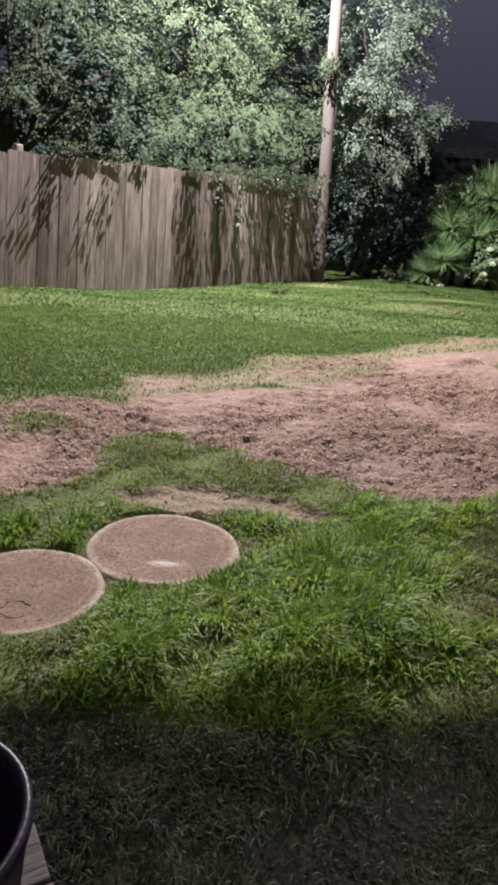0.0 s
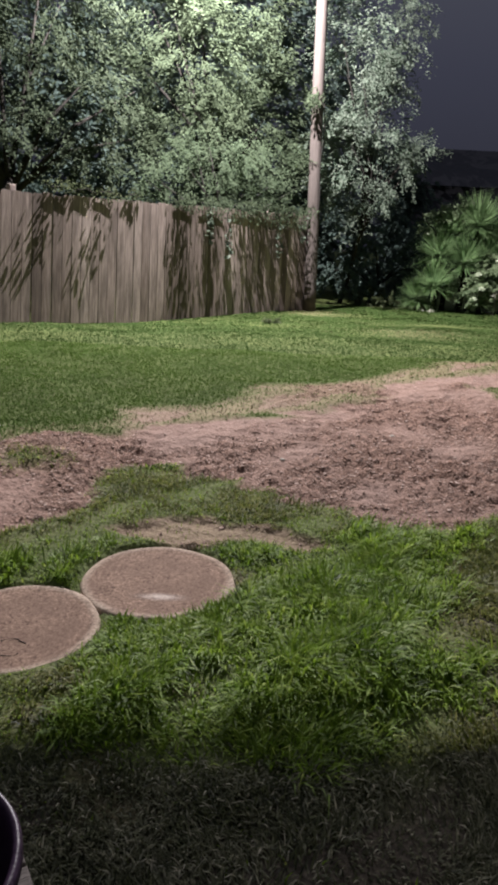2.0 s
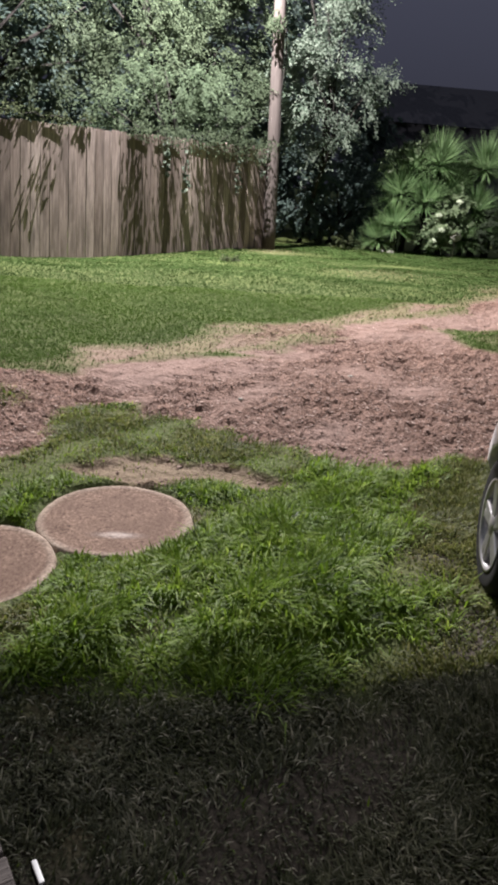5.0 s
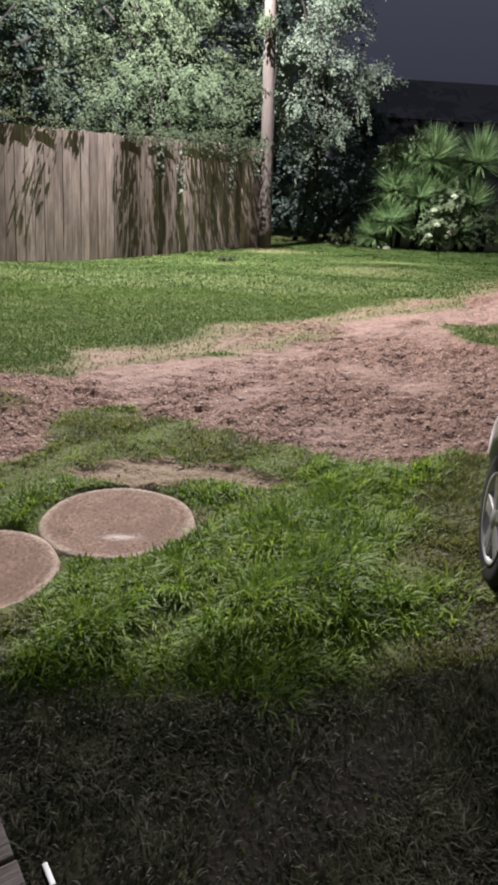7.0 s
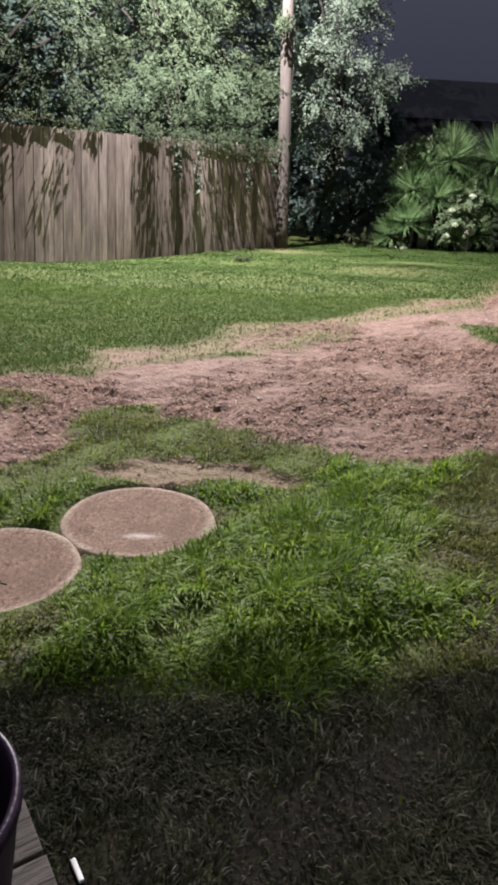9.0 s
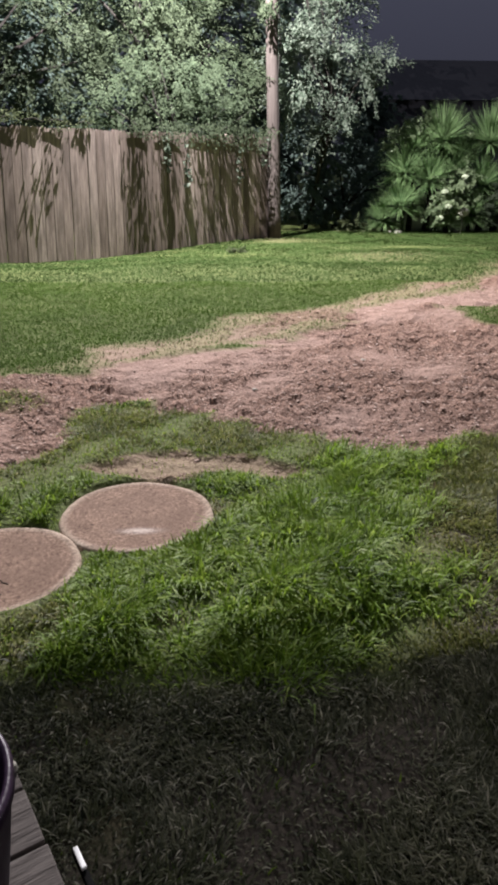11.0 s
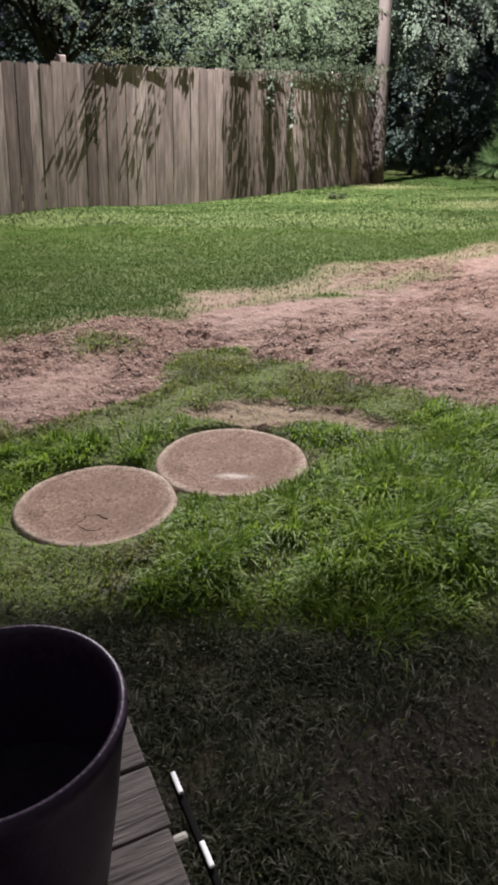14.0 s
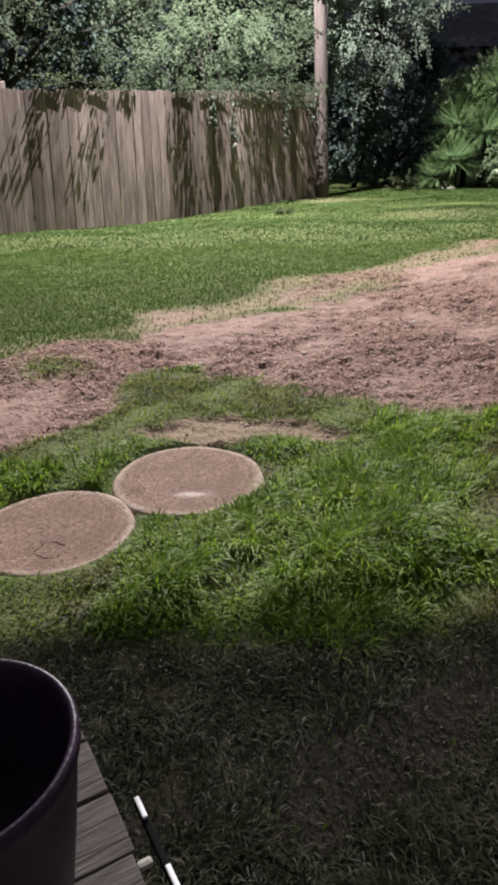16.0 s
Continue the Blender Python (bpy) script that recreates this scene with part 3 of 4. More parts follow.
def scatter_clods():
    """Loose clay crumbs over the bare track."""
    g = np.random.default_rng(9)
    n = 190000
    x, y = g.uniform(-2.4, 4.4, n), g.uniform(3.3, 9.5, n)
    bare, straw = masks(x, y)
    dense = 0.05 + 0.62 * loose(x, y) * np.clip((7.2 - y) / 2.5, 0.12, 1)
    k = (g.random(n) < dense) & (bare > 0.6) & (np.abs(x) < 0.47 * y + 0.3)
    x, y = x[k], y[k]
    n = len(x)
    s = 0.004 + 0.010 * g.random(n) ** 3
    z = height(x, y)
    oct_ = np.array([(1, 0, 0), (0, 1, 0), (-1, 0, 0), (0, -1, 0), (0, 0, 0.4), (0, 0, -0.4)], float)
    a = g.uniform(0, 6.283, n)
    ca, sa = np.cos(a)[:, None], np.sin(a)[:, None]
    v = oct_[None] * g.uniform(0.6, 1.4, (n, 6, 1))
    V = np.stack([v[..., 0] * ca - v[..., 1] * sa, v[..., 0] * sa + v[..., 1] * ca, v[..., 2]], -1) * s[:, None, None]
    V += np.stack([x, y, z + s * 0.25], -1)[:, None]
    tri = np.array([(0, 1, 4), (1, 2, 4), (2, 3, 4), (3, 0, 4), (1, 0, 5), (2, 1, 5), (3, 2, 5), (0, 3, 5)])
    F = (np.arange(n)[:, None, None] * 6 + tri[None]).reshape(-1, 3)
    ob = raw("clay_crumbs", V.reshape(-1, 3).tolist(), F.tolist(), M_CLODS)
    tagged(ob, "loose crumbs of clay on the bare track", "soil", kind="stuff")


scatter_clods()


# ---------------------------------------------------------------- fence
FD = Vector((0.697, 0.717, 0))
FN = Vector((0.717, -0.697, 0))
F0 = Vector((-3.51, 10.22, 0.0))


def picket_mesh(i):
    g = random.Random(i)
    w, h, t = 0.159, 2.0, 0.018
    bm = bmesh.new()
    ear = 0.018 + 0.012 * g.random()
    top = h + g.uniform(-0.012, 0.012)
    xs = [(-w / 2, 0), (w / 2, 0), (w / 2 - g.uniform(0, 0.004), h * 0.5), (w / 2, top - ear), (w / 2 - ear, top), (-w / 2 + ear, top), (-w / 2, top - ear), (-w / 2 + g.uniform(0, 0.004), h * 0.5)]
    cup = g.uniform(-0.0015, 0.0025)
    front = [bm.verts.new((x, -t / 2 + cup * (abs(x) / w * 2) ** 2, z)) for x, z in xs]
    back = [bm.verts.new((x, t / 2 + cup * (abs(x) / w * 2) ** 2, z)) for x, z in xs]
    bm.faces.new(front)
    bm.faces.new(list(reversed(back)))
    n = len(xs)
    for k in range(n):
        bm.faces.new((front[(k + 1) % n], front[k], back[k], back[(k + 1) % n]))
    me = bpy.data.meshes.new("picket")
    bm.to_mesh(me)
    bm.free()
    me.materials.append(M_PICKET)
    return me


PICKETS = [picket_mesh(i) for i in range(9)]


def build_fence(name, start, direction, length, label, seed, lean=0.0, turned=0.35, base=0.13):
    """Posts and rails behind, a row of dog-eared pickets in front."""
    turn = math.degrees(math.atan2(direction.y, direction.x))
    e = thing(name, (start.x, start.y, base), label, "fence")
    e.rotation_euler = (0, 0, radians(turn))
    g = random.Random(seed)
    for z in (0.28, 1.02, 1.66):
        bm = bmesh.new()
        box(bm, (0, 0.02, z), (length, 0.058, z + 0.088), 0.004)
        part("rail", bm, M_PICKET, e)
    for k in range(int(length / 2.4) + 1):
        bm = bmesh.new()
        x = 0.4 + k * 2.4
        if x < length:
            box(bm, (x - 0.045, 0.06, -0.1), (x + 0.045, 0.15, 1.86), 0.006)
            part("post", bm, M_PICKET, e)
    x = 0.07
    while x < length:
        ob = new("picket", g.choice(PICKETS))
        ob.parent = e
        ob.matrix_basis = pose(x, g.uniform(-0.003, 0.003), g.uniform(-0.03, 0.0), g.uniform(-0.10, 0.10), g.uniform(-0.10, 0.10) + lean * min(1, max(0, 1 - (x - 3.2) / 5)), g.uniform(-turned, turned)) @ Matrix.Scale(g.uniform(0.970, 0.984) + 0.066 * min(1, x / length), 4, (0, 0, 1))
        x += 0.1665 + g.uniform(0, 0.007)
    return e


build_fence("privacy_fence", F0 - FD * 3.6, FD, 10.4, "weathered grey-brown wooden privacy fence with dog-eared pickets", 3, 4.4)
bm = bmesh.new()
box(bm, (-0.05, 0.0, 0.2), (0.05, 0.1, 2.22), 0.012)
fp = part("fence_post", bm, M_PICKET)
fp.matrix_world = pose(-3.44, 10.37, 0, 0, 0, 46)
tagged(fp, "square wooden fence post standing above the pickets", "post")


# ---------------------------------------------------------------- utility pole with yard light
def build_pole():
    e = thing("utility_pole", (1.285, 14.95, 0.2), "tall weathered wooden utility pole at the fence corner", "pole")
    bm = bmesh.new()
    pts = [(-0.030 * z + 0.004 * math.sin(z * 1.3), -0.01 * z, z) for z in [8.2 * k / 17 for k in range(18)]]
    tube(bm, pts, [0.135 - 0.0045 * p[2] for p in pts], 18)
    part("pole", bm, M_POLE, e, smooth=True)
    top = Vector(pts[15]) + e.location
    arm_end = LAMP + Vector((0, 0.0, 0.28))
    bm = bmesh.new()
    mid = (top + arm_end) / 2 + Vector((0, 0, 0.25))
    tube(bm, [top - e.location, mid - e.location, arm_end - e.location], [0.03, 0.028, 0.025], 8)
    part("arm", bm, M_DARKMETAL, e, "thin metal lamp arm", True)
    bm = bmesh.new()
    lathe(bm, [(0.05, 0.30), (0.09, 0.26), (0.16, 0.16), (0.155, 0.16), (0.085, 0.25), (0.04, 0.28)], 24)
    hood = part("hood", bm, M_DARKMETAL, e, "spun metal lamp hood", True)
    hood.location = LAMP - e.location
    # added plate, out of view, that blocks the lamp from the strip by the porch
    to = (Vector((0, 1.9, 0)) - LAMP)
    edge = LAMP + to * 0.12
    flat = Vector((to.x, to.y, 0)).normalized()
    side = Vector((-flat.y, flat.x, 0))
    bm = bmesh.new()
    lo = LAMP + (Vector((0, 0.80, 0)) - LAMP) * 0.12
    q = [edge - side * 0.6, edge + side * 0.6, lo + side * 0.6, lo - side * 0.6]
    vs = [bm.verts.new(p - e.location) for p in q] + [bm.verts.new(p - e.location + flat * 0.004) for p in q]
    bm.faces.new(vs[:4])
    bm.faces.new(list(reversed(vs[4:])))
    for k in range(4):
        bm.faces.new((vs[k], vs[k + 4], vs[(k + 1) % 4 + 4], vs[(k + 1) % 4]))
    part("added_shade_plate", bm, M_SHADE_PLATE, e, "added part-clear plate that shades the ground before the porch")


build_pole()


# ---------------------------------------------------------------- leaves, trees and shrubs
def leaf_mesh(name, centre, normal, size, material, parent, seed, slim=0.5, fold=0.25, along=None):
    """Separate leaves, each a folded rhomb of two faces with a midrib."""
    g = np.random.default_rng(seed)
    n = len(centre)
    nz = normal / np.linalg.norm(normal, axis=1, keepdims=True)
    t = g.normal(0, 1, (n, 3)) + np.array([0, 0, -0.8]) if along is None else along.copy()
    t -= nz * (t * nz).sum(1, keepdims=True)
    t /= np.linalg.norm(t, axis=1, keepdims=True)
    b = np.cross(nz, t)
    L = (size * g.uniform(0.6, 1.3, n))[:, None]
    W = L * slim * g.uniform(0.8, 1.2, (n, 1)) / 2
    V = np.zeros((n, 6, 3))
    V[:, 0] = centre - t * L * 0.5
    V[:, 1] = centre - t * L * 0.08 + b * W + nz * W * fold
    V[:, 2] = centre + t * L * 0.25 + b * W * 0.7 + nz * W * fold
    V[:, 3] = centre + t * L * 0.5 - nz * L * 0.12
    V[:, 4] = centre + t * L * 0.25 - b * W * 0.7 + nz * W * fold
    V[:, 5] = centre - t * L * 0.08 - b * W + nz * W * fold
    me = bpy.data.meshes.new(name)
    me.vertices.add(n * 6)
    me.vertices.foreach_set("co", V.ravel())
    i = np.arange(n)[:, None] * 6
    loops = (i + np.array([[0, 1, 2, 3, 3, 4, 5, 0]])).ravel()
    me.loops.add(n * 8)
    me.loops.foreach_set("vertex_index", loops.astype(np.int32))
    me.polygons.add(n * 2)
    me.polygons.foreach_set("loop_start", (np.arange(n * 2) * 4).astype(np.int32))
    me.update(calc_edges=True)
    me.validate()
    me.materials.append(material)
    ob = new(name, me)
    if parent:
        ob.parent = parent
    return ob


def crown_points(blobs, per_m2, clump, spread, seed, lowest=0.4):
    """Leaf places along short twigs on and inside a set of ellipsoids: place, facing, and the way the twig runs."""
    g = np.random.default_rng(seed)
    P, N, T = [], [], []
    for cx, cy, cz, rx, ry, rz in blobs:
        area = 4 * math.pi * ((rx * ry) ** 1.6 / 3 + (rx * rz) ** 1.6 / 3 + (ry * rz) ** 1.6 / 3) ** (1 / 1.6)
        k = int(area * per_m2)
        d = g.normal(0, 1, (k, 3))
        d /= np.linalg.norm(d, axis=1, keepdims=True)
        lump = 1 + 0.16 * np.sin(d[:, :1] * 6 + seed) * np.sin(d[:, 2:] * 7 + d[:, 1:2] * 5)
        r = g.uniform(0.5, 1.05, (k, 1)) ** 0.6 * lump
        c = np.array([cx, cy, cz]) + d * r * np.array([rx, ry, rz])
        w = d * 0.9 + g.normal(0, 0.55, (k, 3)) + np.array([0, 0, -0.25])
        w /= np.linalg.norm(w, axis=1, keepdims=True)
        gap = np.sin(c[:, 0] * 2.9 + c[:, 2] * 1.7 + seed) * np.sin(c[:, 2] * 3.3 - c[:, 0] * 1.1 + c[:, 1]) + 0.6 * np.sin(c[:, 0] * 6.1 - c[:, 2] * 5.2)
        m = g.poisson(clump * np.clip(0.80 + 1.0 * gap, 0.02, 1.7))
        own = np.repeat(np.arange(k), m)
        run = g.uniform(-0.9, 1.9, (len(own), 1)) * spread * g.uniform(0.7, 1.6, (k, 1))[own]
        thick = 0.26 * spread * (1.2 - 0.25 * run / spread)
        off = w[own] * run + g.normal(0, 1, (len(own), 3)) * np.maximum(thick, 0.02) + np.array([0, 0, -0.35]) * run ** 2
        P.append(c[own] + off)
        N.append(d[own] * 0.5 + g.normal(0, 0.34, (len(own), 3)) + np.array([0, -0.3, 0.75]))
        T.append(w[own] + g.normal(0, 0.45, (len(own), 3)))
    P, N, T = np.concatenate(P), np.concatenate(N), np.concatenate(T)
    ok = P[:, 2] > lowest
    return P[ok], N[ok], T[ok]


def build_tree(name, base, blobs, material, label, category, seed, per_m2=7, clump=16, spread=0.16, size=0.11, slim=0.5, trunk=0.12):
    e = thing(name, base, label, category)
    g = random.Random(seed)
    b = Vector(base)
    bm = bmesh.new()
    cz = sum(q[2] for q in blobs) / len(blobs)
    cx, cy = sum(q[0] for q in blobs) / len(blobs), sum(q[1] for q in blobs) / len(blobs)
    fork = Vector((cx, cy, cz - 0.5)) - b
    fork.z = max(0.5, (cz - b.z) * 0.55)
    tube(bm, [(0, 0, -0.1), fork * 0.35 + Vector((0.05, 0.04, 0)), fork * 0.7 - Vector((0.04, 0, 0)), fork], [trunk * 1.2, trunk, trunk * 0.85, trunk * 0.7], 10)
    part("trunk", bm, M_BARK, e, smooth=True)
    for cx, cy, cz, rx, ry, rz in blobs:
        for _ in range(3):
            tip = Vector((cx + g.uniform(-0.7, 0.7) * rx, cy + g.uniform(-0.7, 0.7) * ry, cz + g.uniform(-0.3, 0.8) * rz)) - b
            mid = (fork + tip) / 2 + Vector((g.uniform(-0.15, 0.15), g.uniform(-0.15, 0.15), 0.15))
            bm = bmesh.new()
            tube(bm, [fork * g.uniform(0.75, 1.0), mid, tip], [trunk * 0.5, trunk * 0.3, trunk * 0.08], 6)
            part("limb", bm, M_BARK, e, smooth=True)
    P, N, T = crown_points(blobs, per_m2, clump, spread, seed)
    leaf_mesh("crown", P - np.array(base), N, size, material, e, seed, slim, 0.25, T)
    return e


build_tree("tree", (-5.0, 13.6, 0.2), [(-5.6, 12.9, 5.7, 1.7, 1.0, 1.5), (-3.9, 13.6, 5.7, 1.5, 1.0, 1.7), (-2.9, 13.6, 3.6, 0.85, 0.5, 0.9), (-4.6, 13.5, 3.2, 0.9, 0.5, 0.6), (-5.6, 13.4, 3.6, 0.6, 0.4, 0.5)],
           M_LEAF_A, "large leafy tree with dark gaps behind the fence", "tree", 11, 9, 62, 0.26, 0.080, 0.42)
build_tree("tree", (-1.2, 15.6, 0.2), [(-1.7, 14.9, 5.1, 1.5, 0.9, 1.7), (-0.55, 15.6, 5.6, 1.2, 1.0, 2.1), (-1.0, 15.0, 3.6, 1.5, 0.7, 0.9), (0.6, 16.3, 4.1, 0.8, 0.5, 1.4)],
           M_LEAF_B, "tall tree with small fresh green leaves behind the fence", "tree", 12, 11, 60, 0.24, 0.074, 0.38)
build_tree("shrub", (-0.5, 14.6, 0.2), [(-0.6, 14.0, 2.85, 1.05, 0.55, 0.70), (0.35, 14.9, 2.75, 0.85, 0.5, 0.7), (-1.6, 13.3, 2.5, 0.8, 0.4, 0.45)],
           M_LEAF_SHRUB, "dense bright green shrub leaning over the fence", "shrub", 13, 17, 40, 0.17, 0.07, 0.32, 0.06)
build_tree("tree", (2.2, 17.5, 0.2), [(1.83, 15.51, 5.07, 0.66, 0.34, 1.60), (1.83, 15.42, 3.38, 0.56, 0.30, 0.85), (2.35, 15.98, 6.01, 0.94, 0.60, 1.60), (2.58, 15.89, 4.04, 0.80, 0.45, 0.70), (3.15, 15.79, 3.61, 0.39, 0.26, 0.33), (2.44, 15.79, 3.00, 0.66, 0.34, 0.52), (1.97, 15.60, 2.44, 0.47, 0.26, 0.42), (2.82, 15.98, 4.98, 0.42, 0.30, 0.47), (3.57, 15.79, 3.66, 0.30, 0.09, 0.09)],
           M_LEAF_D, "tree with glossy broad leaves behind the pole", "tree", 14, 13, 64, 0.22, 0.064, 0.48, 0.05)

build_tree("hedge", (2.9, 17.6, 0.2), [(2.2, 17.0, 1.4, 0.8, 0.35, 1.2), (3.2, 17.6, 1.3, 0.8, 0.35, 1.2), (4.3, 18.6, 1.2, 0.9, 0.5, 1.0)],
           M_LEAF_DARK, "dark evergreen hedge in deep shade beside the pole", "hedge", 16, 12, 26, 0.14, 0.11, 0.5, 0.06)
P, N, T = crown_points([(-7, 17.5, 3.5, 4.5, 1.2, 4.5), (-1.5, 19, 4.0, 4.0, 1.2, 5.5), (3.0, 21.5, 2.2, 2.2, 1.0, 2.6)], 14, 16, 0.3, 21)
tagged(leaf_mesh("far_woods", P, N, 0.22, M_LEAF_DARK, None, 21), "dark shaded woods behind the trees", "woods", kind="stuff")


def build_ivy(name, spots, n, seed, label, material):
    """Trailing vines over the fence top: short stems and hanging leaves."""
    e = thing(name, tuple(F0 + FD * spots[0][0] + Vector((0, 0, 2.2))), label, "vine")
    g = np.random.default_rng(seed)
    P, N = [], []
    for s, width, drop, out in spots:
        k = int(n * width)
        ss = s + np.clip(g.normal(0, 0.36, k), -0.95, 0.95) * width
        z = 2.24 + g.normal(0.02, 0.05, k) - drop * g.random(k) ** 2.5
        o = out * g.random(k) ** 1.3 + 0.02
        P.append(np.array(F0)[None] + ss[:, None] * np.array(FD) + o[:, None] * np.array(FN) + np.stack([0 * z, 0 * z, z], -1))
        N.append(np.array(FN)[None] * 0.8 + g.normal(0, 0.5, (k, 3)) + np.array([0, 0, 0.5]))
    P, N = np.concatenate(P), np.concatenate(N)
    leaf_mesh("leaves", P - np.array(e.location), N, 0.046, material, e, seed, 0.5)
    for s, width, drop, out in spots:
        bm = bmesh.new()
        a = F0 + FD * (s - width / 2) + FN * 0.04 + Vector((0, 0, 2.22)) - e.location
        b = F0 + FD * (s + width / 2) + FN * 0.05 + Vector((0, 0, 2.20)) - e.location
        tube(bm, [a, (a + b) / 2 + Vector((0, 0, 0.04)), b], [0.008, 0.01, 0.006], 5)
        part("stem", bm, M_BARK, e)


build_ivy("ivy_vine", [(0.90, 0.42, 0.05, 0.145), (1.30, 0.3, 0.05, 0.02), (1.70, 0.34, 0.20, 0.150), (2.2, 0.2, 0.06, 0.03)], 300, 31, "pale trailing vine over the fence top", M_IVY)
build_ivy("ivy_vine", [(3.25, 0.40, 0.2, 0.24), (3.9, 0.55, 0.3, 0.42), (4.75, 0.75, 0.3, 0.50), (5.5, 0.65, 0.4, 0.50), (6.15, 0.5, 0.35, 0.50)], 820, 32, "green vine hanging down the shaded fence", M_LEAF_B)


def build_tendril(s, low, seed):
    """One thin shoot hanging down the pickets, with small pale leaves."""
    at = F0 + FD * s + FN * 0.05 + Vector((0, 0, 2.2))
    e = thing("hanging_tendril", tuple(at), "thin tendril with pale leaves hanging down the fence", "vine", "tendrils on the fence")
    g = np.random.default_rng(seed)
    pts = [Vector((FD.x * 0.05 * math.sin(2.1 * k + seed), FD.y * 0.05 * math.sin(2.1 * k + seed), -(2.2 - low) * k / 7)) + FN * 0.015 * (k % 2) for k in range(8)]
    bm = bmesh.new()
    tube(bm, pts, [0.006 - 0.0004 * k for k in range(8)], 5)
    part("stem", bm, M_BARK, e)
    n = 30
    k = np.sqrt(g.random(n)) * 7
    i = np.minimum(k.astype(int), 6)
    A, B = np.array(pts)[i], np.array(pts)[i + 1]
    P = A + (B - A) * (k - i)[:, None] + g.normal(0, 0.035, (n, 3)) + np.array(FN) * 0.04
    N = np.array(FN)[None] * 0.8 + g.normal(0, 0.4, (n, 3)) + np.array([0, 0, 0.5])
    leaf_mesh("leaves", P, N, 0.085, M_LEAF_D, e, seed, 0.7)


for k, (s, low) in enumerate(((3.84, 1.50), (4.31, 1.28), (5.72, 1.35), (6.45, 1.65))):
    build_tendril(s, low, 70 + k)


def build_pole_vine():
    e = thing("ivy_vine", (1.15, 14.88, 3.4), "vine climbing the utility pole", "vine")
    bm = bmesh.new()
    pts = [(0.15 + 0.02 * math.sin(k), -0.06, -1.2 + 0.2 * k) for k in range(12)]
    tube(bm, pts, [0.012] * 12, 6)
    part("stem", bm, M_BARK, e)
    g = np.random.default_rng(51)
    n = 210
    t = g.random(n)
    P = np.stack([0.02 - 0.22 * t + g.normal(0, 0.07, n), -0.14 - 0.26 * t + g.normal(0, 0.07, n), 0.95 + g.normal(0, 0.09, n) - 0.15 * t], -1)
    N = g.normal(0, 0.5, (n, 3)) + np.array([-0.3, -0.6, 0.5])
    leaf_mesh("leaves", P, N, 0.075, M_LEAF_B, e, 51, 0.5)


build_pole_vine()


# ---------------------------------------------------------------- yucca bed
def build_yucca(at, head, length, seed):
    e = thing("yucca", at, "spiky green yucca with sword leaves in the shrub bed", "yucca", "yuccas in the bed")
    g = random.Random(seed)
    bm = bmesh.new()
    tube(bm, [(0, 0, -0.05), (0.03, 0, head * 0.5), (0, 0, head)], [0.07, 0.06, 0.05], 8)
    part("trunk", bm, M_BARK, e, smooth=True)
    V, F = [], []
    for _ in range(760):
        a = g.uniform(0, 6.283)
        el = math.asin(g.uniform(-0.35, 1.0))
        L = length * g.uniform(0.75, 1.25)
        d = Vector((math.cos(a) * math.cos(el), math.sin(a) * math.cos(el), math.sin(el)))
        s = d.cross(Vector((0, 0, 1))).normalized() if abs(d.z) < 0.98 else Vector((1, 0, 0))
        n = d.cross(s)
        o = Vector((0, 0, head))
        w = 0.012
        k = len(V)
        sag = Vector((0, 0, -0.06 * L))
        V += [o - s * w * 0.6, o + s * w * 0.6, o + d * L * 0.5 + s * w + n * 0.004, o + d * L * 0.5 - s * w + n * 0.004, o + d * L + sag]
        F += [(k, k + 1, k + 2, k + 3), (k + 3, k + 2, k + 4)]
    raw("leaf_rosette", V, F, M_YUCCA, e)


for px, py, hd, ln, sd in ((5.28, 16.9, 1.95, 0.85, 1), (4.40, 16.7, 1.25, 0.80, 2), (4.25, 16.3, 0.55, 0.70, 3), (6.45, 17.1, 1.95, 0.85, 4), (3.95, 16.5, 0.25, 0.6, 5), (5.75, 17.5, 1.6, 0.75, 6), (4.95, 16.5, 1.1, 0.7, 7), (6.3, 16.8, 1.0, 0.7, 8), (5.6, 17.0, 1.3, 0.75, 9), (5.95, 16.5, 0.35, 0.6, 10), (6.65, 16.7, 0.5, 0.65, 11), (5.35, 16.3, 0.25, 0.5, 12), (4.65, 16.9, 1.75, 0.7, 13)):
    build_yucca((px, py, 0.25), hd, ln, sd)

sh = build_tree("flowering_shrub", (5.1, 17.3, 0.2), [(4.7, 17.4, 2.1, 0.55, 0.4, 0.5), (5.9, 17.4, 2.0, 0.6, 0.4, 0.4), (5.15, 16.0, 0.8, 0.28, 0.2, 0.5), (5.7, 16.3, 1.1, 0.32, 0.25, 0.6), (5.0, 17.3, 1.3, 0.8, 0.5, 0.7), (4.2, 16.8, 2.2, 0.32, 0.25, 0.32), (4.75, 16.8, 2.55, 0.35, 0.25, 0.2), (5.25, 16.0, 0.95, 0.3, 0.2, 0.4)],
                M_LEAF_BED, "broad-leaved flowering shrub among the yuccas", "shrub", 15, 22, 18, 0.09, 0.09, 0.65, 0.05)
g = random.Random(8)
